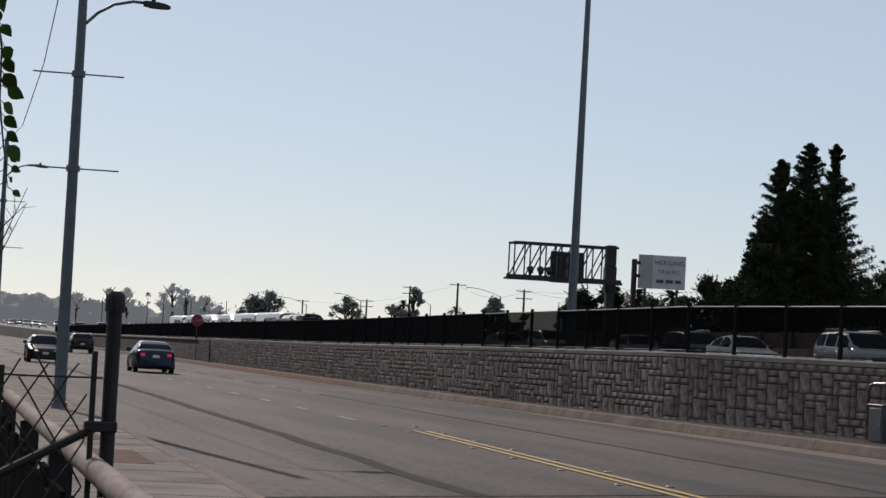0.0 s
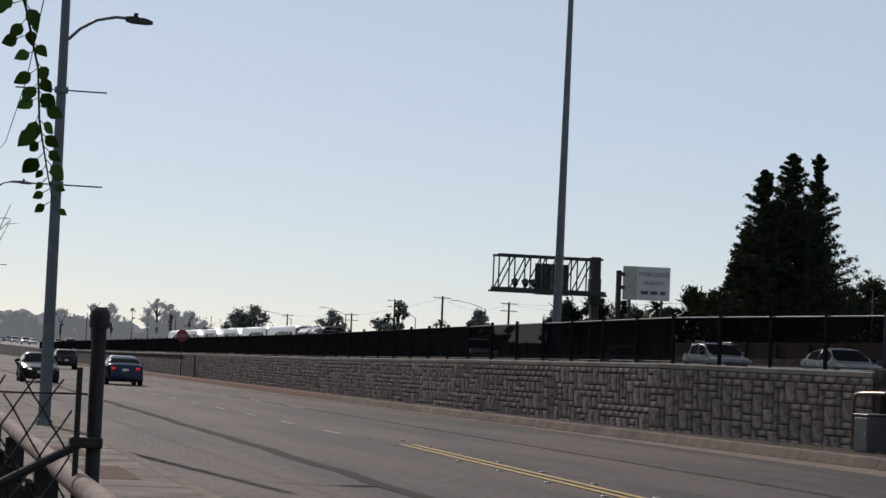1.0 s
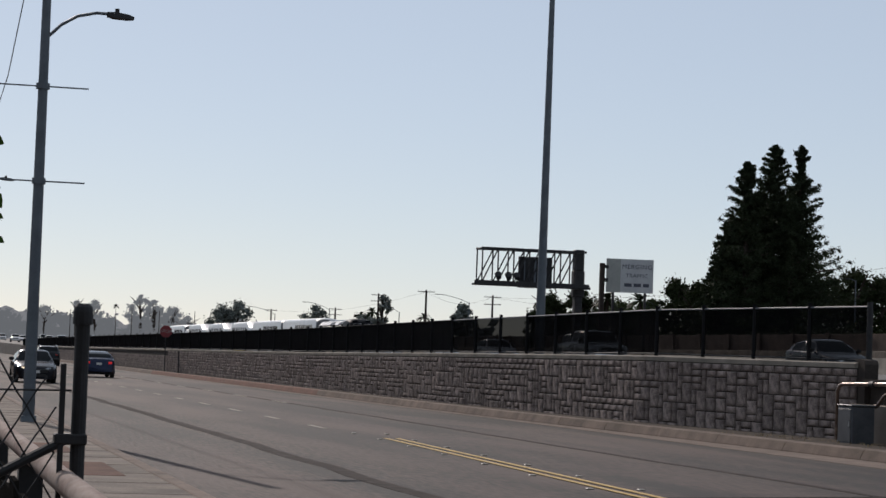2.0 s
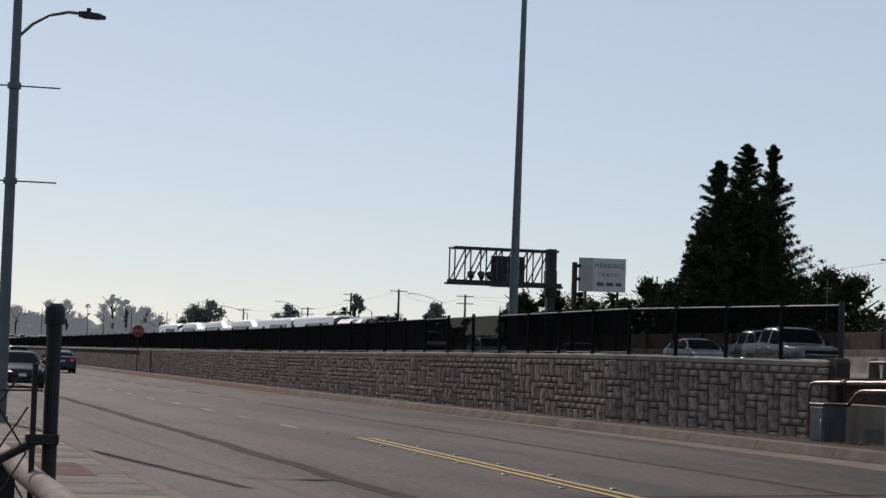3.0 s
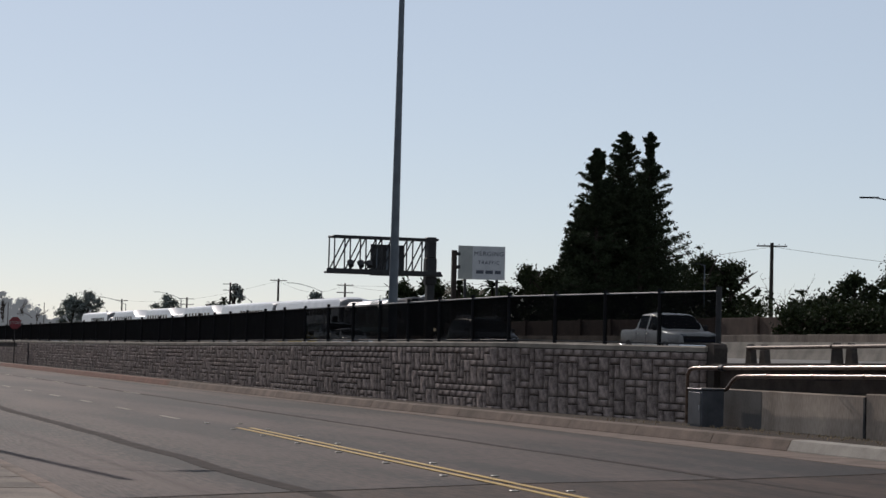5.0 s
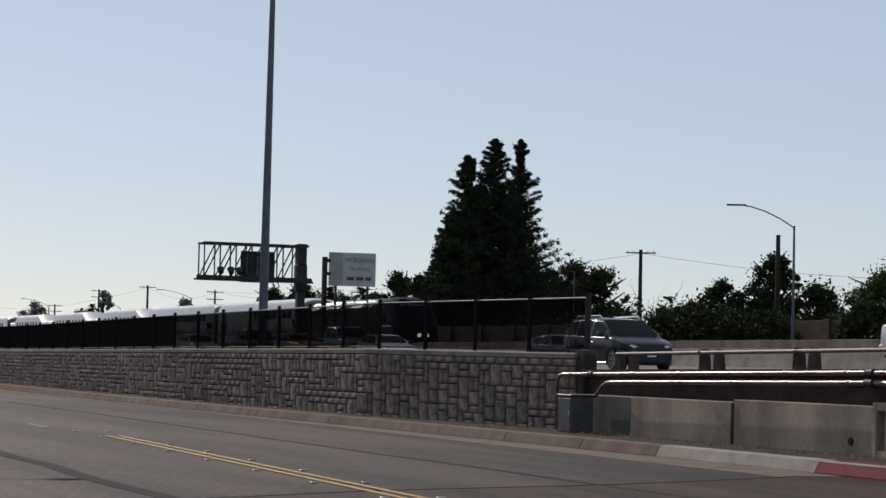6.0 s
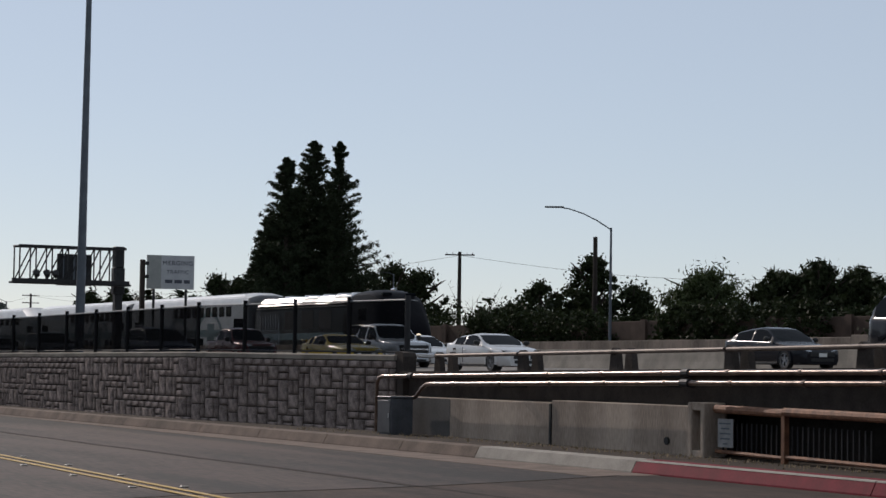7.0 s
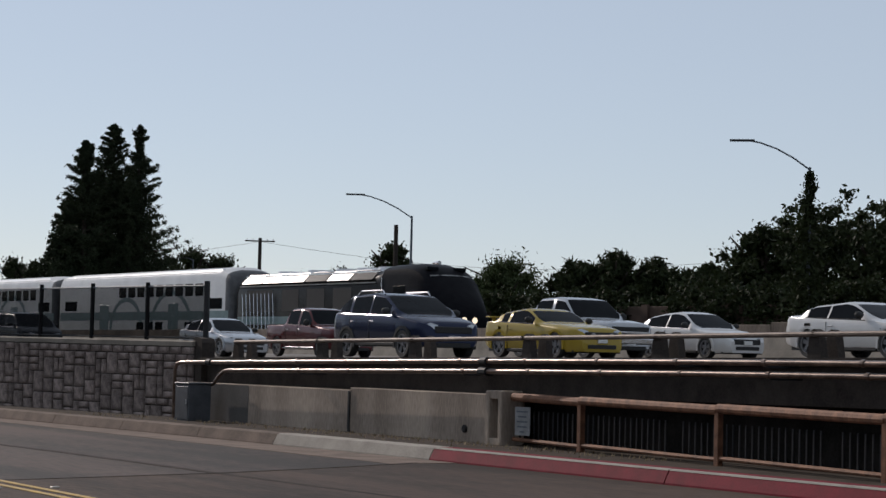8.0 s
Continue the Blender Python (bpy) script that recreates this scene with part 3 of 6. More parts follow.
# ---- street lamps, masts, signs ----
def street_lamp(m, label):
    t = thing("street_lamp", m, label=label, category="street lamp", group="street lamps along the pavement")
    part("base", prism(B(), [(-0.17, 0.0), (0.17, 0.0), (0.17, 0.04), (0.14, 0.2), (-0.14, 0.2), (-0.17, 0.04)], -0.15, 0.15), M_POLE, t)
    part("pole", rod(B(), (0, 0, 0.06), (0, 0, 9.3), 0.125, 0.085, 14), M_POLE, t, smooth=True)
    arm = [(0.08, 0, 7.75), (0.3, 0, 7.98), (0.62, 0, 8.18), (1.0, 0, 8.27), (1.3, 0, 8.26)]
    part("arm", tube(B(), arm, 0.032, 8), M_POLE, t, smooth=True)
    bm = B()
    loft(bm, [[(1.2, -0.05, 8.2), (1.2, 0.05, 8.2), (1.2, 0.05, 8.3), (1.2, -0.05, 8.3)], [(1.35, -0.13, 8.18), (1.35, 0.13, 8.18), (1.35, 0.11, 8.3), (1.35, -0.11, 8.3)],
              [(1.62, -0.13, 8.17), (1.62, 0.13, 8.17), (1.62, 0.1, 8.27), (1.62, -0.1, 8.27)], [(1.74, -0.08, 8.18), (1.74, 0.08, 8.18), (1.74, 0.06, 8.23), (1.74, -0.06, 8.23)]])
    part("lamp_head", bm, M_DARK_STEEL, t)
    part("photocell", rod(B(), (1.4, 0, 8.29), (1.4, 0, 8.38), 0.045, n=8), M_DARK_STEEL, t)
    for z in (4.84, 6.73):
        part("banner_arm", rod(B(), (-0.9, 0, z), (0.9, 0, z), 0.015, n=6), M_POLE, t)
        part("clamp", rod(B(), (0, 0, z - 0.06), (0, 0, z + 0.06), 0.135, n=12), M_POLE, t)
    return t


street_lamp(pose(2.65, 44.5, 0.06), "grey tapered street lamp with empty banner arms")
street_lamp(pose(2.75, 92.0, 0.14), "grey tapered street lamp beside a bare tree")

mast = thing("light_mast", pose(20.5, 69.7, DECK, 0, 0.25, 0), label="very tall grey steel light mast behind the fence", category="light mast")
part("pole", rod(B(), (0, 0, 0.0), (0, 0, 15.4), 0.16, 0.07, 16), M_POLE, mast, smooth=True)
part("flange", rod(B(), (0, 0, 0), (0, 0, 0.05), 0.26, n=12), M_POLE, mast)
for k in range(4):
    part("bolt", rod(B(), (0.21 * math.cos(k * 1.57 + 0.78), 0.21 * math.sin(k * 1.57 + 0.78), 0.05), (0.21 * math.cos(k * 1.57 + 0.78), 0.21 * math.sin(k * 1.57 + 0.78), 0.12), 0.02, n=6), M_STEEL, mast)
part("crossarm", rod(B(), (-0.8, 0, 15.35), (0.8, 0, 15.35), 0.05, n=8), M_POLE, mast)

# overhead sign gantry: cantilever box truss on one post
gantry = thing("sign_gantry", pose(0, 112.0, 0), label="dark steel truss gantry cantilevered over the lanes", category="gantry")
GX0, GX1, GZ0, GZ1 = 29.5, 35.2, 5.75, 7.55
for dy in (-0.55, 0.55):
    for z in (GZ0, GZ1):
        part("chord", box(B(), GX0, GX1, dy - 0.06, dy + 0.06, z - 0.06, z + 0.06), M_DARK_STEEL, gantry)
    n = 6
    for k in range(n + 1):
        x = GX0 + 0.05 + (GX1 - GX0 - 0.6) * k / n
        part("upright", rod(B(), (x, dy, GZ0), (x, dy, GZ1), 0.04, n=6), M_DARK_STEEL, gantry)
        if k < n:
            x2 = GX0 + 0.05 + (GX1 - GX0 - 0.6) * (k + 1) / n
            part("diagonal", rod(B(), (x, dy, GZ0), (x2, dy, GZ1), 0.038, n=6), M_DARK_STEEL, gantry)
for k in range(7):
    x = GX0 + (GX1 - GX0 - 0.5) * k / 6
    for z in (GZ0, GZ1):
        part("strut", rod(B(), (x, -0.55, z), (x, 0.55, z), 0.03, n=6), M_DARK_STEEL, gantry)
bm = B()
for z0, z1, w in ((DECK, 5.2, 0.2), (5.2, 6.6, 0.3), (6.6, 7.7, 0.26)):
    box(bm, 34.95 - w, 34.95 + w, -0.25, 0.25, z0, z1, 0.04)
part("post", bm, M_DARK_STEEL, gantry)
part("walkway", box(B(), GX0 - 0.5, GX1 + 0.1, -1.15, -0.6, GZ0 - 0.16, GZ0 - 0.06), M_DARK_STEEL, gantry)
part("edge_rail", box(B(), GX0 - 0.5, GX1, -1.2, -1.14, GZ0 - 0.1, GZ0 + 0.1), M_DARK_STEEL, gantry)
part("sign_panel", box(B(), 31.85, 33.7, 0.62, 0.7, 5.6, 7.25), M_DARK_STEEL, gantry, "unlit back of a sign panel")
for k in range(3):
    part("panel_rib", box(B(), 32.1 + k * 0.6, 32.2 + k * 0.6, 0.56, 0.62, 5.6, 7.25), M_POLE, gantry)
for x in (30.35, 30.9, 31.35):
    lampb = part("sign_light", rod(B(), (x, -1.0, 6.0), (x, -0.8, 6.22), 0.14, 0.19, 8), M_DARK_STEEL, gantry)
    part("bracket", rod(B(), (x, -0.9, 5.68), (x, -0.9, 6.02), 0.03, n=6), M_DARK_STEEL, lampb)

# merging traffic sign
SX, SY = at(18.66, 131.0)
sign = thing("freeway_sign", pose(SX, SY, 0, 0, 0, -10), label="pale freeway sign panel about merging traffic", category="sign")
SZ0, SZ1 = 5.98, 7.96
part("panel", box(B(), -1.4, 1.4, -0.04, 0.04, SZ0, SZ1, 0.01), M_SIGN, sign)
part("side_panel", box(B(), -1.4, -0.55, -0.055, -0.042, SZ0, SZ1), M_SIGN_EDGE, sign, "duller end sheet of the sign")
for x in (-0.95, 0.95):
    part("leg", box(B(), x - 0.07, x + 0.07, 0.05, 0.17, DECK - 0.3, SZ1 - 0.1), M_DARK_STEEL, sign)


def words(text, size, x, z, parent, material, y=-0.05, turn=0.0):
    c = bpy.data.curves.new("lettering", "FONT")
    c.body, c.size, c.align_x, c.align_y, c.extrude = text, size, "CENTER", "CENTER", 0.004
    c.space_character = 1.15
    o = bpy.data.objects.new("tmp", c)
    me = bpy.data.meshes.new_from_object(o)
    bpy.data.objects.remove(o)
    me.materials.append(material)
    ob = new("lettering", me)
    ob.parent = parent
    ob.matrix_basis = pose(x, y, z, 90, 0, turn)
    return ob


words("MERGING", 0.37, 0.42, 7.5, sign, M_LETTER)
words("TRAFFIC", 0.31, 0.42, 6.98, sign, M_LETTER)
for k, (a, b) in enumerate(((-0.32, 0.12), (0.24, 0.68), (0.8, 1.15))):
    part("lettering", box(B(), a, b, -0.05, -0.041, 6.33, 6.53), M_LETTER, sign)
px, py = at(17.95, 127.0)
sidepost = thing("wooden_post", pose(px, py, 0), label="short dark post with brackets beside the sign", category="post")
part("shaft", box(B(), -0.13, 0.13, -0.13, 0.13, DECK - 0.3, 7.5, 0.02), M_WOOD, sidepost)
for z in (6.55, 7.3):
    part("bracket", box(B(), 0.13, 0.36, -0.08, 0.08, z - 0.1, z + 0.1, 0.02), M_DARK_STEEL, sidepost)

# stop sign at the far end of the wall
stop = thing("stop_sign", pose(17.6, 148.0, 0.1), label="red octagonal stop sign on a thin steel post", category="stop sign")
part("post", box(B(), -0.03, 0.03, -0.03, 0.03, 0.0, 2.75), M_DARK_STEEL, stop)
bm = B()
loft(bm, [[(0.42 * math.cos(radians(22.5 + 45 * k)), y, 2.78 + 0.42 * math.sin(radians(22.5 + 45 * k))) for k in range(8)] for y in (-0.05, -0.035)])
part("plate", bm, M_STOP, stop)
words("STOP", 0.26, 0, 2.78, stop, M_SIGN_EDGE, y=-0.055)
spost = thing("marker_post", pose(17.9, 143.0, 0.1), label="thin bare steel marker post by the wall", category="post")
part("shaft", rod(B(), (0, 0, 0), (0, 0, 1.5), 0.04, n=6), M_DARK_STEEL, spost)


def highway_light(bearing, d, top, reach, z0, label, drop=1.2):
    x, y = at(bearing, d)
    t = thing("highway_light", pose(x, y, z0), label=label, category="street lamp", group="highway lights beyond the tracks")
    h = top - z0
    part("pole", rod(B(), (0, 0, 0), (0, 0, h), 0.095, 0.055, 8), M_POLE, t)
    c, s = math.cos(radians(bearing)), -math.sin(radians(bearing))
    pts = [(-reach * f * c, -reach * f * s, h - 0.1 + drop * (1 - (1 - f) ** 1.8)) for f in (0, 0.25, 0.5, 0.75, 0.92)]
    part("arm", tube(B(), pts, 0.036, 6), M_POLE, t)
    e = pts[-1]
    part("lamp_head", loft(B(), [[(e[0] - k * c * 0.75 - s * w, e[1] - k * s * 0.75 + c * w, e[2] + q) for w, q in ((-0.12, -0.035), (0.12, -0.035), (0.1, 0.04), (-0.1, 0.04))] for k in (-0.3, 0.0, 0.7, 1.0)]), M_DARK_STEEL, t)
    return t


highway_light(30.0, 114.0, 8.95, 2.9, 1.2, "curved-arm highway light behind the sound wall", 1.15)
highway_light(40.2, 88.0, 9.5, 2.6, 1.2, "curved-arm highway light wrapped in ivy", 1.15)
for b, d, top, r in ((9.55, 330, 7.6, 3.6), (10.95, 330, 8.6, 3.6), (12.75, 300, 7.9, 2.4), (14.55, 280, 9.0, 4.0)):
    highway_light(b, d, top, r, 1.2, "distant curved-arm highway light", 1.0)
highway_light(24.4, 190, 9.6, 0.6, 1.2, "slim light pole among the trees", 0.2)


def utility_pole(bearing, d, top, label, arms=1, turn=0.0):
    x, y = at(bearing, d)
    t = thing("utility_pole", pose(x, y, 1.0, 0, 0, turn - bearing), label=label, category="utility pole", group="wooden utility poles")
    h = top - 1.0
    part("pole", rod(B(), (0, 0, 0), (0, 0, h), 0.19, 0.13, 8), M_WOOD, t)
    for k in range(arms):
        z = h - 0.25 - 0.95 * k
        part("crossarm", box(B(), -1.15, 1.15, -0.05, 0.05, z - 0.05, z + 0.05), M_WOOD, t)
        for x in (-1.0, -0.55, 0.55, 1.0):
            part("insulator", rod(B(), (x, 0, z + 0.07), (x, 0, z + 0.18), 0.035, 0.02, 6), M_DARK_STEEL, t)
    return t


utility_pole(26.1, 171.0, 10.6, "wooden utility pole with one crossarm")
utility_pole(29.6, 137.0, 9.85, "bare dark wooden pole without crossarm", arms=0)
utility_pole(13.43, 300, 11.0, "wooden utility pole with crossarms", 1)
utility_pole(15.15, 290, 10.3, "wooden utility pole with two crossarms", 2, 20)
utility_pole(11.1, 380, 9.9, "distant wooden utility pole", 2)
utility_pole(9.45, 420, 10.1, "distant wooden utility pole", 1)
utility_pole(12.2, 345, 11.6, "tall wooden pole beside palms", 2)
for b in (4.35, 5.9, 6.6, 7.5, 7.9, 8.2):
    utility_pole(b, 900, 16.0 + (b * 7 % 3), "distant thin utility pole", 0)
cables = thing("overhead_cables", label="thin dark overhead cables between the poles", category="cable", kind="stuff")
for (b0, d0, z0), (b1, d1, z1) in (((15.15, 290, 10.0), (20.5, 240, 9.4)), ((26.1, 171, 10.3), (38.0, 160, 9.0)), ((26.1, 171, 10.3), (15.15, 290, 10.0)), ((13.43, 300, 10.7), (15.15, 290, 10.0)), ((13.43, 300, 10.7), (9.45, 420, 9.8))):
    (xa, ya), (xb, yb) = at(b0, d0), at(b1, d1)
    part("cable", tube(B(), [(xa + (xb - xa) * f, ya + (yb - ya) * f, z0 + (z1 - z0) * f - 1.2 * math.sin(math.pi * f)) for f in np.linspace(0, 1, 9)], 0.012, 4), M_BLACK, cables)
wire = tagged(part("span_wire", tube(B(), [(2.75, 92.0, 9.3), (2.9, 80, 8.9), (2.86, 65, 9.4), (2.75, 52, 10.8), (2.53, 44.5, 12.4)], 0.014, 4), M_BLACK), "thin sagging span wire above the pavement", "cable", kind="stuff")

# ---- chain-link fence and pipe barrier beside the walker ----
near = thing("chain_link_fence", label="rusty chain-link fence end with dark steel posts", category="fence")
post = part("post", rod(B(), (0.736, 9.0, 0.0), (0.736, 9.0, 1.76), 0.03, n=14), M_DARK_STEEL, near)
bm = B()
rod(bm, (0.736, 9.0, 1.74), (0.736, 9.0, 1.79), 0.041, n=14)
rod(bm, (0.736, 9.0, 1.79), (0.736, 9.0, 1.81), 0.041, 0.037, 14)
rod(bm, (0.736, 9.0, 1.81), (0.736, 9.0, 1.824), 0.037, 0.024, 14)
part("cap", bm, M_DARK_STEEL, post)
part("tension_bar", box(B(), 0.654, 0.676, 8.96, 8.985, 0.6, 1.58), M_DARK_STEEL, near)
for z in (0.75, 1.28):
    part("band", box(B(), 0.639, 0.769, 8.955, 9.045, z - 0.022, z + 0.022, 0.006), M_DARK_STEEL, near)
part("brace", tube(B(), [(0.69, 8.98, 1.28), (0.3, 8.95, 1.07), (0.05, 8.95, 0.93)], 0.019, 8), M_DARK_STEEL, near)
part("tension_wire", tube(B(), [(0.7, 8.97, 1.475), (0.4, 8.97, 1.47), (0.0, 8.97, 1.48)], 0.004, 5), M_DARK_STEEL, near)
cl = random.Random(5)
bm = B()
for k in range(-7, 9):
    for sgn in (1, -1):
        pts = []
        for j in range(13):
            z = 0.85 + j * 0.062
            x = 0.64 - k * 0.115 + sgn * (j * 0.0385)
            if -0.12 < x < 0.648 and z < 1.62 - 0.1 * abs(math.sin(k * 1.7)):
                pts.append((x, 8.97 + 0.006 * sgn * (1 if j % 2 else -1), z + cl.uniform(-0.006, 0.006)))
        if len(pts) > 2:
            tube(bm, pts, 0.004, 5)
part("mesh", bm, M_DARK_STEEL, near, "sagging rusty chain-link wire")

barrier = thing("pipe_barrier", label="thick pale worn pipe rail on dark posts", category="railing")
part("rail", tube(B(), [(0.69, 18.6, 1.11), (0.69, 3.0, 1.11)], 0.05, 16), mat("worn_white_pipe", (0.34, 0.27, 0.235), (0.19, 0.12, 0.1), 0.85, 0.0, scale=5, fine=30, streak=(1, 0.3, 1)), barrier, smooth=True)
for y in (18.3, 14.6, 11.2, 7.9, 4.6):
    part("post", box(B(), 0.63, 0.75, y - 0.06, y + 0.06, -0.05, 1.07), M_DARK_STEEL, barrier)
boards = thing("board_fence", label="dark weathered boards below the pipe rail", category="fence")
for k in range(34):
    y = 19.0 - k * 0.42
    part("board", box(B(), 0.58 - 0.012, 0.58 + 0.012, y - 0.2, y + 0.2, -0.05, 0.98 + 0.05 * math.sin(k * 2.3)), M_NEAR_BLACK, boards)
part("stub", box(B(), 0.52, 0.66, 18.9, 19.1, -0.05, 1.35), M_WOOD, boards, "grey wooden stub post")


# ---- commuter train ----
def hull(bm, y0, y1, zb, zt, w, step=None, mi=0, roof=0.55):
    """A railway body between y0 and y1 with rounded shoulders."""
    def ring(y, top, ww):
        r = roof
        return [(-ww, y, zb), (ww, y, zb), (ww, y, top - r), (ww - 0.12, y, top - r * 0.45), (ww - 0.42, y, top - 0.12), (ww - 0.9, y, top), (-ww + 0.9, y, top), (-ww + 0.42, y, top - 0.12), (-ww + 0.12, y, top - r * 0.45), (-ww, y, top - r)]
    return loft(bm, [ring(y, t, ww) for y, t, ww in (step or [(y0, zt, w), (y1, zt, w)])], mi)


def bogie(parent, y):
    b = part("bogie", box(B(), -1.15, 1.15, y - 1.6, y + 1.6, 0.35, 0.85, 0.06), M_BLACK, parent)
    for dy in (-1.2, 1.2):
        for x in (-0.75, 0.75):
            part("wheel", rod(B(), (x - 0.06, y + dy, 0.45), (x + 0.06, y + dy, 0.45), 0.45, n=16), M_DARK_STEEL, b)


def coach(kind):
    L, w, H = 25.6, 1.5, 4.85
    t = thing("coach", label="white double-deck commuter coach with " + ("teal band and dark windows" if kind else "sloped ends and dark windows"), category="railway coach", group="coaches of the train")
    bm = B()
    if kind:
        hull(bm, 0, L, 0.95, H, w, [(0.8, H - 0.16, w), (1.5, H, w), (L - 0.6, H, w), (L - 0.2, H - 0.2, w - 0.03), (L, H - 0.8, w - 0.1)])
    else:
        hull(bm, 0, L, 0.95, H, w, [(0, H - 0.85, w - 0.1), (0.15, H - 0.75, w), (3.2, H - 0.75, w), (5.4, H, w), (L - 5.4, H, w), (L - 3.2, H - 0.75, w), (L - 0.15, H - 0.75, w), (L, H - 0.85, w - 0.1)])
    part("body", bm, M_TRAIN, t, smooth=True)
    if kind:
        # cap over the white end, coloured as if in shadow
        part("end_cap", hull(B(), 0, 0, 0.95, H, w, [(0, H - 1.0, w - 0.15), (0.12, H - 0.6, w - 0.06), (0.4, H - 0.3, w), (0.8, H - 0.158, w + 0.002)]), M_TRAIN_END, t, "rounded end with its shadow painted dark grey", True)
    part("underframe", box(B(), -1.42, 1.42, 1.0, L - 1.0, 0.55, 0.95), M_BLACK, t)
    y0, y1 = (1.6, L - 1.0) if kind else (5.6, L - 5.6)
    part("roof_sheet", hull(B(), 0, 0, H - 0.5, H + 0.012, 1.4, [(y0, H + 0.012, 1.42), (y1, H + 0.012, 1.42)], roof=0.35), M_TRAIN_ROOF, t, "ribbed aluminium roof")
    for sx in (-1, 1):
        xo = sx * (w + 0.004)
        xi = sx * (w - 0.02)
        lo, hi = min(xo, xi), max(xo, xi)
        part("stripe", box(B(), lo, hi, 0.4, L - 0.4, 1.95, 2.45), M_TRAIN_TEAL, t, "teal-grey waist band")
        xo = sx * (w + 0.012)
        lo, hi = min(xo, xi), max(xo, xi)
        n = 9 if kind else 8
        ws = (4.2, L - 10.5) if kind else (6.4, L - 6.4)
        for k in range(n):
            y = ws[0] + (ws[1] - ws[0]) * k / (n - 1)
            part("window", box(B(), lo, hi, y - 0.52, y + 0.52, 3.3, 3.98, 0.01), M_GLASS, t)
            if kind:
                if k in (0, 1, 4, 5, 6):
                    part("window", box(B(), lo, hi, y - 0.52, y + 0.52, 1.25, 1.85, 0.01), M_GLASS, t)
            else:
                part("window", box(B(), lo, hi, y - 0.52, y + 0.52, 1.25, 1.85, 0.01), M_GLASS, t)
        for y in (2.2, L - 2.2):
            part("window", box(B(), lo, hi, y - 1.0, y + 1.0, 2.55, 3.15, 0.01), M_GLASS, t)
        for y in (L * 0.3, L * 0.7):
            part("door", box(B(), lo, hi, y - 0.7, y + 0.7, 1.0, 2.9, 0.01), M_TRAIN_TEAL, t)
        if kind:
            sw = [(k / 12 * math.pi) for k in range(13)]
            for r, c in ((2.3, 8.0), (1.9, 14.5)):
                bm = B()
                secs = [[(sx * (w + 0.003), c + rr * math.cos(a) * 1.15, 1.35 + rr * math.sin(a) * 0.9) for rr in (r, r + 0.3)] + [(sx * (w + 0.010), c + rr * math.cos(a) * 1.15, 1.35 + rr * math.sin(a) * 0.9) for rr in (r + 0.3, r)] for a in sw]
                part("swoosh", loft(bm, secs), M_TRAIN_TEAL, t, "curved teal swoosh")
    for y in (3.4, L - 3.4):
        bogie(t, y)
    part("gangway", box(B(), -0.6, 0.6, -0.35, 0.0, 1.1, 3.3), M_BLACK, t)
    return t


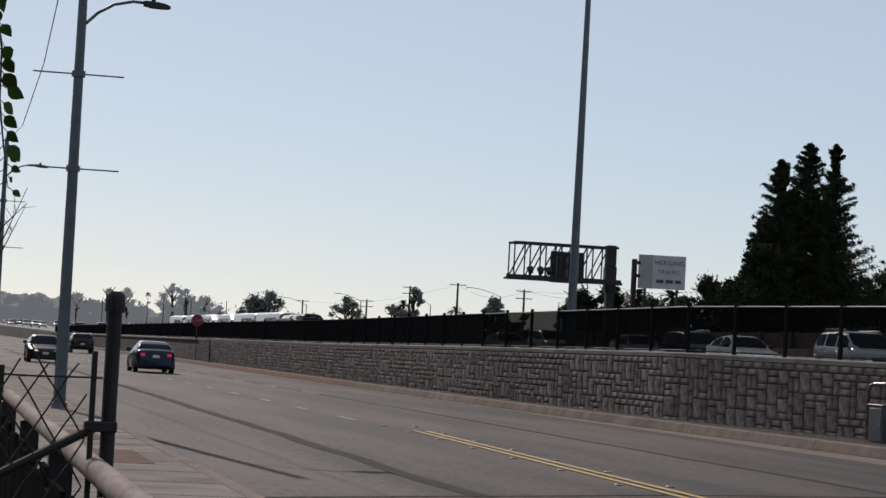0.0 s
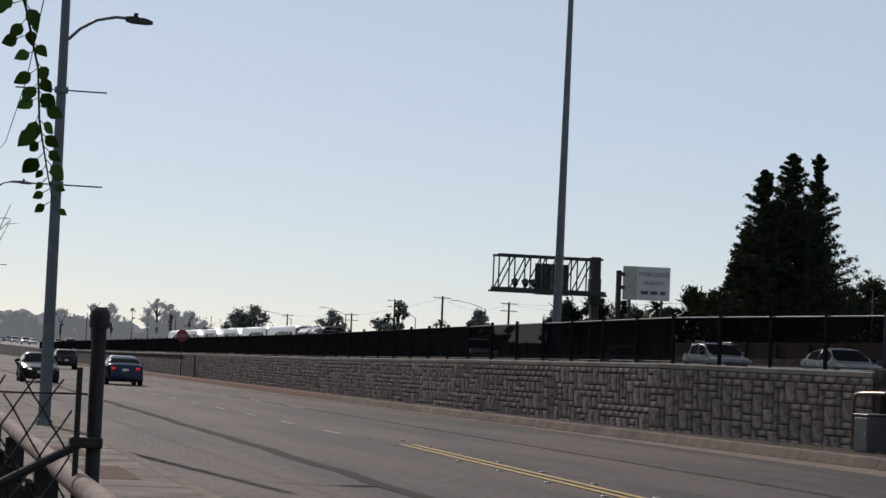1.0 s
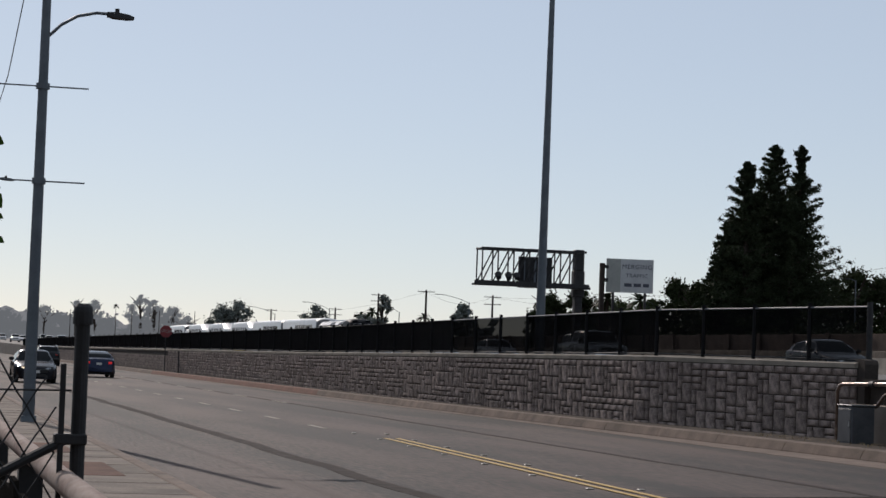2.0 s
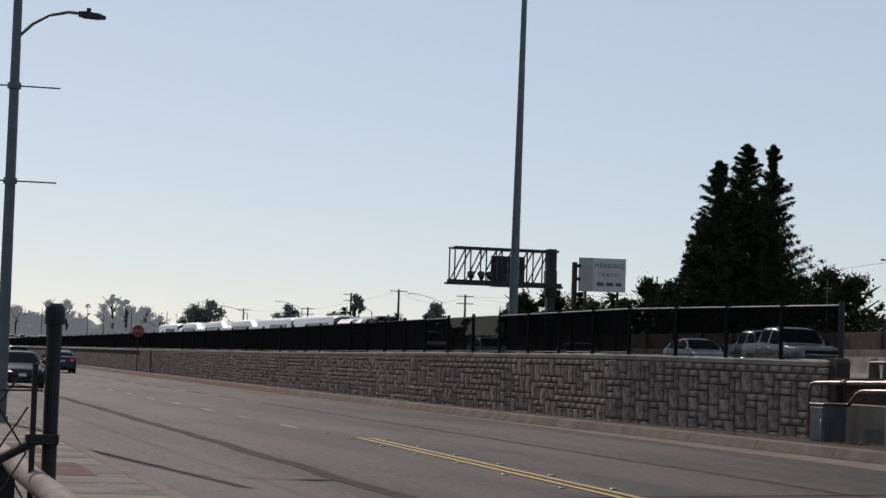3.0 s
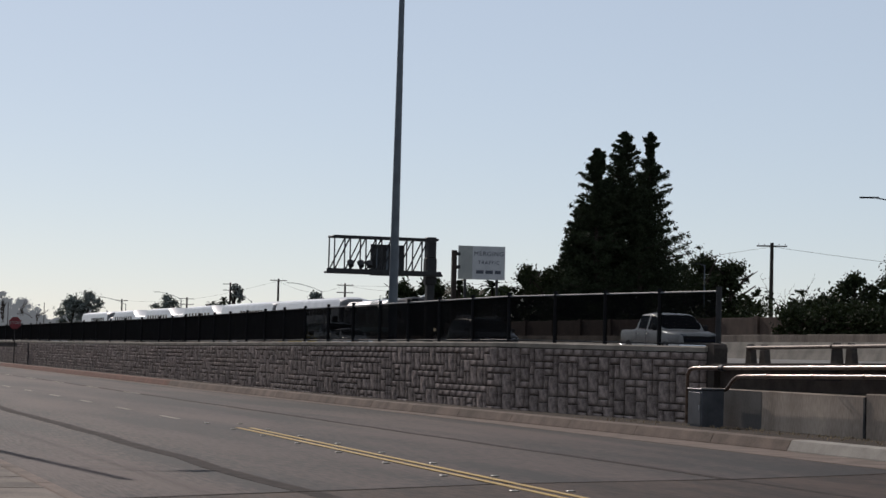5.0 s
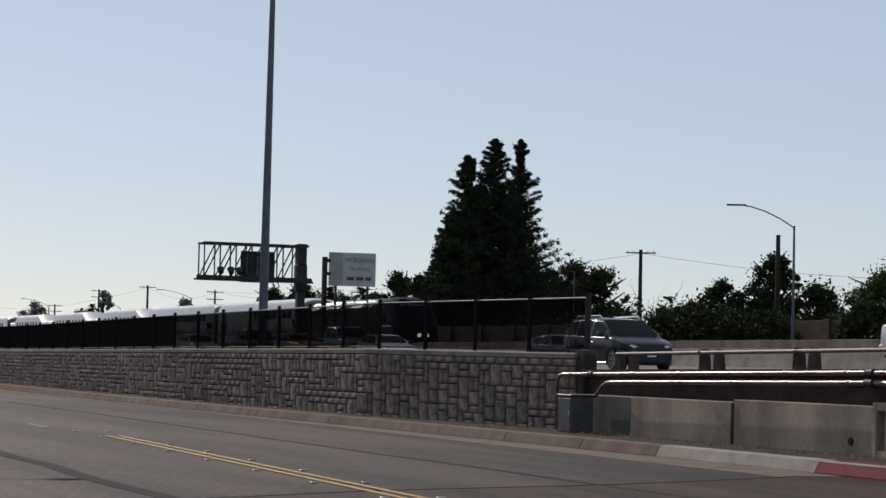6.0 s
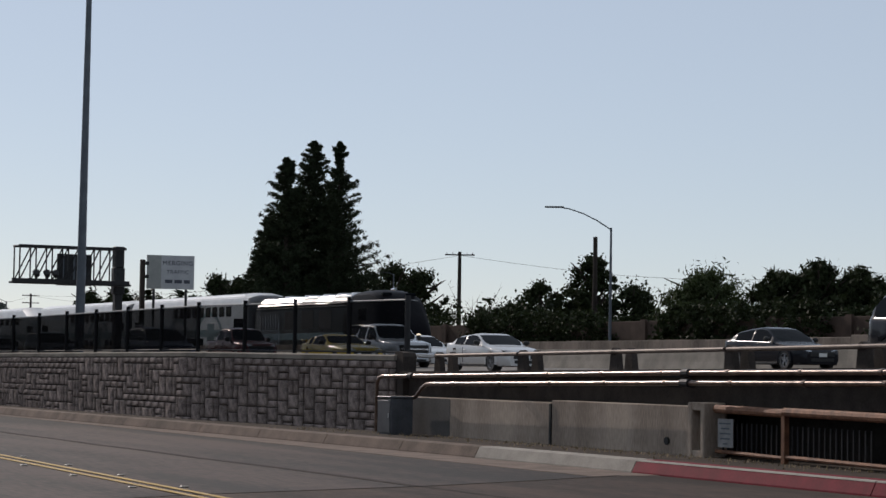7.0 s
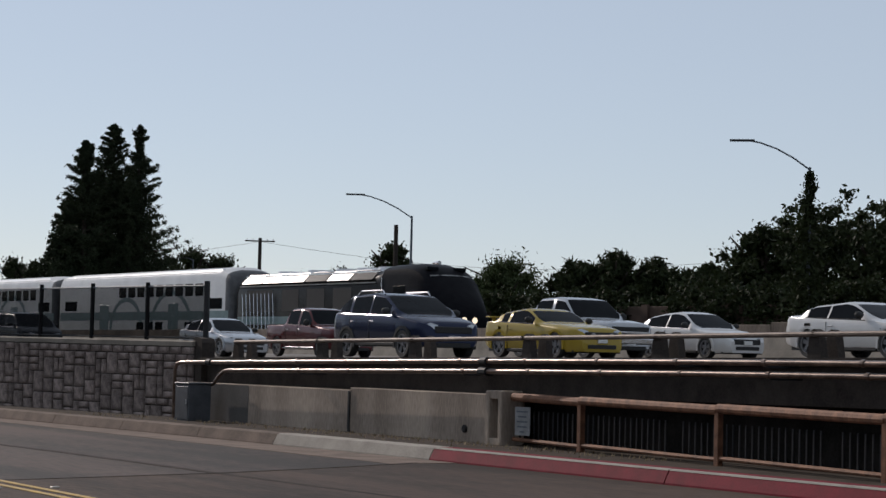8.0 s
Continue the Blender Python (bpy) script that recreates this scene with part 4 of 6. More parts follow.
def locomotive():
    t = thing("locomotive", label="grey passenger locomotive with black rounded cab", category="locomotive")
    L, w, H = 21.6, 1.5, 4.55
    part("body", hull(B(), 0, 0, 1.2, H, w, [(5.6, H - 0.05, w), (6.2, H - 0.25, w), (L - 0.4, H - 0.25, w), (L, H - 0.5, w - 0.1)], roof=0.8), M_LOCO, t, smooth=True)
    part("cab", hull(B(), 0, 0, 0.9, H, w, [(0.0, 2.1, 0.9), (0.15, 2.5, 1.15), (0.9, 3.1, 1.4), (1.6, 3.85, w - 0.02), (2.3, 4.35, w), (3.2, H, w), (5.6, H - 0.02, w)], roof=0.6), M_TRAIN_BLACK, t, "black rounded cab", True)
    part("windscreen", loft(B(), [[(-1.0, 1.0, 3.0), (1.0, 1.0, 3.0), (1.0, 1.06, 3.02), (-1.0, 1.06, 3.02)], [(-0.95, 1.72, 3.83), (0.95, 1.72, 3.83), (0.95, 1.78, 3.85), (-0.95, 1.78, 3.85)]]), M_GLASS, t)
    part("brow", tube(B(), [(-1.05, 1.86, 3.93), (0, 1.78, 3.98), (1.05, 1.86, 3.93)], 0.05, 6), M_LOCO_ROOF, t)
    for sx in (-1, 1):
        part("number_board", box(B(), sx * 0.75 - 0.3, sx * 0.75 + 0.3, 2.1, 2.4, 4.2, 4.38, 0.03), M_GLASS, t)
        part("cab_trim", rod(B(), (sx * 1.505, 2.4, 2.5), (sx * 1.505, 5.55, 2.5), 0.03, n=6), M_LOCO_ROOF, t)
        part("cab_edge", rod(B(), (sx * 1.5, 5.6, 1.3), (sx * 1.5, 5.6, 3.9), 0.035, n=6), M_CHROME, t)
    part("underframe", box(B(), -1.4, 1.4, 0.6, L - 0.6, 0.55, 1.2), M_BLACK, t)
    part("pilot", prism(B(), [(-0.1, 0.3), (0.6, 0.25), (0.6, 1.2), (0.0, 1.2)], -1.3, 1.3), M_TRAIN_BLACK, t)
    for x in (-0.28, 0.28):
        part("headlight", rod(B(), (x, -0.02, 1.9), (x, 0.14, 1.9), 0.14, n=12), M_HEAD, t)
    for sx in (-1, 1):
        lo, hi = sorted((sx * (w - 0.02), sx * (w + 0.012)))
        part("window", box(B(), lo, hi, 3.4, 4.5, 2.75, 3.5, 0.02), M_GLASS, t)
        part("stripe", box(B(), lo, hi, 5.7, L - 0.3, 1.7, 2.1), M_TRAIN_TEAL, t)
        part("door", box(B(), lo, hi, 6.0, 6.75, 1.3, 3.2, 0.01), M_LOCO, t)
        for k, y in enumerate((8.6, 11.4, 14.2, 17.2)):
            part("grille", box(B(), lo, hi, y, y + (1.9 if k < 3 else 3.0), 2.35, 3.5, 0.01), M_BLACK, t)
        for k in range(9):
            part("grab_bar", rod(B(), (sx * (w + 0.05), 16.9 + k * 0.45, 1.4), (sx * (w + 0.05), 17.1 + k * 0.45, 3.3), 0.02, n=6), M_CHROME, t)
        part("roof_rail", rod(B(), (sx * 1.15, 6.3, H - 0.33), (sx * 1.15, L - 0.6, H - 0.33), 0.045, n=6), M_CHROME, t)
    for y in (7.2, 9.4, 11.6, 14.6, 18.0):
        part("roof_fan", rod(B(), (0, y, H - 0.3), (0, y, H - 0.05), 0.75, 0.7, 16), M_TRAIN_ROOF, t)
    for y in (8.2, 12.8, 16.3):
        part("roof_hatch", box(B(), -1.0, 1.0, y - 0.8, y + 0.8, H - 0.32, H - 0.2, 0.02), M_TRAIN_ROOF, t)
    for sx in (-1, 1):
        for k, y in enumerate((6.5, 8.9, 11.3, 13.7, 16.1, 18.5)):
            q = [(sx * w, H - 0.73), (sx * (w - 0.47), H - 0.26), (sx * (w - 0.45), H - 0.225), (sx * (w + 0.025), H - 0.705)]
            part("roof_panel", loft(B(), [[(x, y + 0.04, z) for x, z in q], [(x, y + 2.3, z) for x, z in q]]), M_LOCO_ROOF if k not in (0, 2) else M_LOCO, t, "angled bare-metal roof panel" if k == 1 else "")
        part("gutter_rail", rod(B(), (sx * (w + 0.03), 6.2, H - 0.86), (sx * (w + 0.03), L - 0.6, H - 0.86), 0.03, n=6), M_LOCO_ROOF, t)
    part("horn", rod(B(), (0.3, 3.3, H + 0.08), (0.3, 3.9, H + 0.08), 0.1, 0.05, 8), M_CHROME, t)
    for y in (4.2, L - 4.2):
        bogie(t, y)
    return t


TRACK_X, RAIL_Z = 53.0, 1.52
loco = locomotive()
coach_a, coach_b = coach(1), coach(0)
coaches = [coach_a, copy_thing(coach_a, Matrix()), coach_b, copy_thing(coach_b, Matrix()), copy_thing(coach_b, Matrix()), copy_thing(coach_a, Matrix())]


# ---- cars ----
def paint(name, a, metal=0.35, coat=0.3):
    m = mat(name, a, tuple(c * 0.92 for c in a), 0.24, metal, scale=1.0, fine=6.0, coat=coat)
    m.node_tree.nodes["Principled BSDF"].inputs["Specular IOR Level"].default_value = 0.25 if coat > 0.2 else 0.12
    m.node_tree.nodes["Principled BSDF"].inputs["Coat Roughness"].default_value = 0.06
    return m


P_WHITE = paint("white_car_paint", (0.6, 0.59, 0.58), 0.1)
P_SILVER = paint("silver_car_paint", (0.45, 0.46, 0.48), 0.6)
P_YELLOW = paint("yellow_car_paint", (0.34, 0.24, 0.03), 0.1)
P_BLUE = paint("steel_blue_car_paint", (0.018, 0.025, 0.055), 0.3, 0.18)
P_DARK = paint("dark_grey_car_paint", (0.014, 0.0145, 0.019), 0.1, 0.12)
P_RED = paint("dark_red_car_paint", (0.09, 0.016, 0.018), 0.3)
P_GREY = paint("grey_green_car_paint", (0.18, 0.2, 0.2), 0.5)

# length, width, height, belt, hood front, hood rear, tail, then y of: windscreen foot, windscreen top, rear window top, rear window foot
SHAPES = {
    "sedan": (4.85, 1.84, 1.46, 0.93, 0.74, 0.93, 1.03, 1.42, 2.3, 3.3, 4.45),
    "coupe": (4.75, 1.81, 1.34, 0.9, 0.72, 0.91, 1.02, 1.45, 2.3, 3.05, 4.2),
    "muscle": (4.77, 1.88, 1.40, 0.96, 0.86, 1.0, 1.04, 1.78, 2.5, 3.15, 4.2),
    "suv": (4.8, 1.88, 1.64, 1.06, 0.92, 1.07, 1.12, 1.15, 2.1, 3.85, 4.5),
    "van": (5.1, 2.0, 1.74, 1.07, 0.88, 1.05, 1.12, 0.95, 2.1, 4.55, 5.03),
    "pickup": (5.85, 2.03, 1.88, 1.2, 1.1, 1.22, 1.24, 1.62, 2.35, 3.75, 4.05),
}
# side windows as (start, end) along the car, from the windscreen's foot to the rear window's foot
PANES = {"sedan": [(0.14, 0.5), (0.53, 0.83)], "coupe": [(0.16, 0.58), (0.61, 0.86)], "muscle": [(0.12, 0.62), (0.67, 0.8)], "pickup": [(0.1, 0.5), (0.56, 0.9)],
         "suv": [(0.16, 0.44), (0.47, 0.74), (0.77, 0.93)], "van": [(0.16, 0.41), (0.44, 0.69), (0.72, 0.94)]}


def ring_of(bm, x, y, z, r0, r1, t0, t1, a0=0.0, a1=2 * math.pi, n=20):
    """A flat ring about the x axis between the radii r0 and r1, from x + t0 to x + t1."""
    secs = [[(x + o, y + q * math.cos(a), z + q * math.sin(a)) for q, o in ((r0, t0), (r1, t0), (r1, t1), (r0, t1))] for a in np.linspace(a0, a1, n + 1)]
    return loft(bm, secs, caps=a1 - a0 < 6)


def wheel(parent, x, y, r, side):
    w = part("wheel", rod(B(), (x - 0.13 * side, y, r), (x - 0.07 * side, y, r), r * 0.66, n=18), M_DARK_STEEL, parent)
    bm = B()
    prof = [(r * 0.66, -0.13), (r * 0.95, -0.13), (r, -0.09), (r, 0.05), (r * 0.94, 0.08), (r * 0.68, 0.07)]
    loft(bm, [[(x - 0.06 * side + o * side, y + q * math.cos(a), r + q * math.sin(a)) for q, o in prof] for a in np.linspace(0, 2 * math.pi, 25)], caps=False)
    part("tyre", bm, M_BLACK, w, smooth=True)
    bm = B()
    for k in range(5):
        for da in (-0.16, 0.16):
            a = 2 * math.pi * k / 5 + 0.3 + da
            ca, sa = math.cos(a), math.sin(a)
            q = [(0.04, 0.03), (0.04, -0.03), (r * 0.66, -0.024), (r * 0.66, 0.024)]
            loft(bm, [[(x + o * side, y + i * ca - j * sa, r + i * sa + j * ca) for i, j in q] for o in (-0.04, -0.01)])
    rod(bm, (x - 0.04 * side, y, r), (x, y, r), 0.06, n=10)
    ring_of(bm, x, y, r, r * 0.62, r * 0.69, -0.04 * side, 0.012 * side)
    part("rim", bm, M_ALLOY, w)


def smooth_line(pts, ys, width):
    """Heights at ys of a broken line, its corners rounded over the given width."""
    px, pz = zip(*pts)
    offs = np.linspace(-width, width, 9)
    wt = np.cos(offs / width * math.pi / 2) + 0.05
    return sum(w * np.interp(ys + o, px, pz) for o, w in zip(offs, wt)) / wt.sum()


def car(kind, colour, label, lit=False, brake=False):
    """Front at y = 0, looking towards -y; the axle line is x = 0 and the road z = 0."""
    L, W, H, belt, hoodf, hoodr, tail, wf, wt, rt, rf = SHAPES[kind]
    sort = "pickup_truck" if kind == "pickup" else "van" if kind == "van" else "car"
    t = thing(sort, label=label, category="pickup" if kind == "pickup" else sort, group="vehicles on the freeway")
    r = 0.39 if kind == "pickup" else 0.355 if kind in ("suv", "muscle") else 0.335
    fx, rx = 0.93 + (0.08 if kind == "pickup" else 0), L - (1.25 if kind == "pickup" else 1.0)
    g = 0.2 if kind not in ("pickup", "suv") else 0.32
    ys = np.unique(np.concatenate([np.linspace(0, 0.4, 9), np.linspace(0.4, L - 0.4, 74), np.linspace(L - 0.4, L, 8)]))
    top = [(-0.5, 0.5), (0.0, 0.52), (0.06, hoodf - 0.1), (0.2, hoodf), (wf * 0.55, hoodf + (hoodr - hoodf) * 0.68), (wf, hoodr), (wt, H - 0.06), ((wt * 0.62 + rt * 0.38), H), (rt, H - (0.05 if kind != "pickup" else 0.03))]
    if kind in ("sedan", "coupe", "muscle"):
        top += [((rt + rf) / 2 + 0.05, (H + tail) / 2 + 0.06), (rf, tail + 0.02), (L - 0.12, tail), (L - 0.02, tail - 0.12), (L, 0.6), (L + 0.5, 0.55)]
    elif kind == "pickup":
        top += [(rf, tail), (L - 0.05, tail), (L, tail - 0.2), (L + 0.5, tail - 0.2)]
    else:
        top += [(rf, tail + 0.06), (L - 0.04, tail - 0.12), (L, 0.6), (L + 0.5, 0.55)]
    T = smooth_line(top, ys, 0.13)
    bl = smooth_line([(-1, hoodf - 0.1), (0, hoodf - 0.1), (wf, belt - 0.03), (rf, belt + 0.06), (L, tail - 0.04), (L + 1, tail - 0.04)], ys, 0.2)
    hw = smooth_line([(-1, 0.6), (0, 0.66), (0.1, 0.8), (0.35, 0.93), (0.9, 1.0), (L - 0.9, 1.0), (L - 0.25, 0.94), (L, 0.8), (L + 1, 0.8)], ys, 0.12) * W / 2
    zs = smooth_line([(-1, g), (0, g), (0.5, g - 0.02), (L - 0.6, g), (L, g + 0.12), (L + 1, g + 0.2)], ys, 0.2)
    lean = 0.3 if kind in ("suv", "van", "pickup") else 0.52
    half = []
    for y, z1, b1, w, z0 in zip(ys, T, bl, hw, zs):
        gh = max(0.0, z1 - b1)
        b1 = min(b1, z1 - 0.035)
        k = min(1.0, gh / 0.22)
        k = k * k * (3 - 2 * k)
        xb = w * 0.945
        mid = (z0 + b1) * 0.52
        pts = [(w * 0.9, z0), (w * 0.975, z0 + 0.09), (w, mid), (w * 0.99, b1 - 0.13), (w * 0.972, b1 - 0.04), (xb, b1)]
        for v, hx, ex in ((0.45, 0.86, 0.0), (0.84, 0.76, 0.0), (0.955, 0.62, 0.05), (0.99, 0.4, 0.2)):
            hood_z = b1 + (z1 - b1) * (1 - (hx / 0.945) ** 3)
            pts.append((w * hx + (xb - lean * gh * v - ex - w * hx) * k, hood_z + (b1 + (z1 - b1) * v - hood_z) * k))
        pts.append((0.0, z1))
        half.append(pts)
    n = len(half[0])
    bms = {q: B() for q in ("body", "windscreen", "rear_window", *(("side_window", s, i) for s in (-1, 1) for i in range(len(PANES[kind]))))}
    vm = {q: {} for q in bms}

    def vert(q, i, j):
        s, jj = (1, j) if j < n else (-1, 2 * n - 2 - j)
        if (i, j) not in vm[q]:
            x, z = half[i][jj]
            vm[q][(i, j)] = bms[q].verts.new((s * x, ys[i], z))
        return vm[q][(i, j)]
    for i in range(len(ys) - 1):
        ym = (ys[i] + ys[i + 1]) / 2
        gh = (T[i] + T[i + 1]) / 2 - (bl[i] + bl[i + 1]) / 2
        for j in range(2 * n - 2):
            s, jj = (1, j) if j < n - 1 else (-1, 2 * n - 3 - j)
            zc = (half[i][jj][1] + half[i + 1][jj + 1][1]) / 2
            if jj < 4 and any(math.hypot(ym - a, zc - r) < r + 0.05 for a in (fx, rx)):
                continue
            q = "body"
            if jj in (5, 6) and gh > 0.1:
                for k, (u0, u1) in enumerate(PANES[kind]):
                    if wf + (rf - wf) * u0 < ym < wf + (rf - wf) * u1:
                        q = ("side_window", s, k)
            if jj >= 8 and wf + 0.03 < ym < wt - 0.02:
                q = "windscreen"
            if jj >= 8 and rt + 0.06 < ym < rf - (0.1 if kind in ("sedan", "coupe", "muscle") else 0.03):
                q = "rear_window"
            bms[q].faces.new([vert(q, a, b) for a, b in ((i, j), (i, j + 1), (i + 1, j + 1), (i + 1, j))])
    for i in (0, len(ys) - 1):
        ring = [vert("body", i, j) for j in range(2 * n - 1)]
        bms["body"].faces.new(ring if i else ring[::-1])
    for q, bm in bms.items():
        bmesh.ops.recalc_face_normals(bm, faces=bm.faces)
        if bm.faces:
            f = max(bm.faces, key=lambda f: f.calc_center_median().z)
            if f.normal.z < 0:
                bmesh.ops.reverse_faces(bm, faces=bm.faces)
            part(q if isinstance(q, str) else q[0], bm, colour if q == "body" else M_GLASS, t, smooth=True)
    hwy = lambda y: float(np.interp(y, ys, hw))
    h = W / 2
    part("underbody", box(B(), -h + 0.16, h - 0.16, 0.25, L - 0.25, g - 0.03, 0.72), M_BLACK, t)
    for sx in (-1, 1):
        for y in (fx, rx):
            wheel(t, sx * (hwy(y) - 0.02), y, r, sx)
            part("arch", ring_of(B(), sx * hwy(y), y, r, r + 0.015, r + 0.085, -0.12 * sx, 0.006 * sx, -0.25, math.pi + 0.25, 18), M_BLACK if kind in ("suv",) else colour, t)
        for u0, u1 in PANES[kind][:1 if kind in ("coupe", "muscle") else 2]:
            y = wf + (rf - wf) * (u1 - 0.04)
            part("door_handle", box(B(), sx * (h - 0.005) - 0.02, sx * (h - 0.005) + 0.02, y - 0.1, y + 0.08, belt - 0.17, belt - 0.135, 0.008), M_CHROME if kind in ("pickup", "van", "suv") else colour, t)
            part("door_seam", box(B(), sx * (h - 0.02) - 0.022, sx * (h - 0.02) + 0.022, y + 0.14, y + 0.152, g + 0.12, belt - 0.06), M_BLACK, t)
        trim = [q for q in range(0, len(ys), 3) if wf + 0.25 < ys[q] < rf - 0.2]
        part("window_trim", tube(B(), [(sx * (half[q][5][0] + 0.004), ys[q], half[q][5][1]) for q in trim], 0.011, 5), M_CHROME if kind in ("suv", "van", "sedan") else M_BLACK, t)
        y = wf + (rf - wf) * (0.14 if kind != "van" else 0.17)
        bm = B()
        bmesh.ops.create_uvsphere(bm, u_segments=10, v_segments=7, radius=1.0, matrix=Matrix.LocRotScale((sx * (h + 0.07), y, belt + 0.1), None, (0.13, 0.08, 0.085 if kind != "pickup" else 0.13)))
        part("mirror", bm, M_BLACK, t, smooth=True)
        yy = 0.16
        w = hwy(yy)
        part("headlight", loft(B(), [[(sx * (w - 0.03), yy + 0.26, hoodf - 0.12), (sx * (w - 0.06), yy + 0.26, hoodf - 0.04), (sx * (w - 0.16), yy + 0.2, hoodf - 0.02), (sx * (w - 0.14), yy + 0.2, hoodf - 0.14)],
                                     [(sx * (w - 0.06), yy - 0.02, hoodf - 0.2), (sx * (w - 0.07), yy - 0.01, hoodf - 0.08), (sx * (w - 0.2), yy - 0.02, hoodf - 0.05), (sx * (w - 0.2), yy - 0.04, hoodf - 0.2)],
                                     [(sx * (w - 0.34), yy - 0.14, hoodf - 0.2), (sx * (w - 0.34), yy - 0.13, hoodf - 0.1), (sx * (w - 0.36), yy - 0.08, hoodf - 0.1), (sx * (w - 0.36), yy - 0.08, hoodf - 0.2)]]), M_HEAD if lit and sx < 0 else M_HEAD_OFF, t)
        part("tail_light", box(B(), sx * (hwy(L - 0.1) - 0.19) - 0.1, sx * (hwy(L - 0.1) - 0.19) + 0.1, L - 0.14, L + 0.008, tail - 0.27, tail - 0.15, 0.02), M_TAIL if brake else M_TAIL_OFF, t)
        part("sill", box(B(), sx * (h * 0.955) - 0.03, sx * (h * 0.955) + 0.03, fx + r + 0.08, rx - r - 0.08, g - 0.02, g + 0.06, 0.01), M_CHROME if kind in ("pickup", "van") else M_BLACK, t)
        if kind in ("suv", "van"):
            xr = h * 0.945 - lean * (H - belt) * 0.93 - 0.07
            part("roof_rail", tube(B(), [(sx * xr, wt + 0.2, H - 0.05), (sx * xr, wt + 0.32, H + 0.05), (sx * xr, rt - 0.35, H + 0.045), (sx * xr, rt - 0.15, H - 0.05)], 0.022, 6), M_CHROME, t)
        part("fog_light", rod(B(), (sx * (h - 0.36), 0.02, 0.42), (sx * (h - 0.36), 0.12, 0.42), 0.07, n=10), M_BLACK, t)
    gw = h - (0.42 if kind != "pickup" else 0.36)
    gr = part("grille", box(B(), -gw, gw, -0.012, 0.12, hoodf - (0.3 if kind != "pickup" else 0.5), hoodf - 0.13, 0.02), M_BLACK, t)
    if kind == "pickup":
        part("grille_bar", box(B(), -gw, gw, -0.03, 0.0, hoodf - 0.33, hoodf - 0.27, 0.01), M_CHROME if colour is P_SILVER else P_BLUE, gr)
    part("air_intake", box(B(), -h + 0.46, h - 0.46, -0.012, 0.12, 0.27, 0.4, 0.02), M_BLACK, t)
    if kind == "pickup":
        part("bumper", box(B(), -h + 0.12, h - 0.12, -0.07, 0.12, 0.45, 0.64, 0.04), M_CHROME, t)
        part("rear_bumper", box(B(), -h + 0.14, h - 0.14, L - 0.1, L + 0.06, 0.5, 0.66, 0.04), M_CHROME, t)
        part("bed_liner", box(B(), -h + 0.18, h - 0.18, rf + 0.1, L - 0.12, tail - 0.06, tail + 0.006), M_BLACK, t)
    plate = part("number_plate", box(B(), -0.15, 0.15, -0.045, -0.0, 0.44, 0.56), M_WHITE, t)
    part("number_plate", box(B(), -0.15, 0.15, L - 0.03, L + 0.03, 0.7, 0.82), M_WHITE, t)
    if kind == "muscle":
        part("spoiler", box(B(), -h + 0.14, h - 0.14, L - 0.3, L - 0.06, tail + 0.09, tail + 0.13, 0.012), colour, t)
        for sx in (-1, 1):
            part("spoiler_foot", box(B(), sx * 0.6 - 0.03, sx * 0.6 + 0.03, L - 0.24, L - 0.14, tail - 0.02, tail + 0.09), colour, t)
            part("driving_light", rod(B(), (sx * 0.3, -0.03, hoodf - 0.22), (sx * 0.3, 0.02, hoodf - 0.22), 0.075, n=12), M_HEAD_OFF, t)
    return t


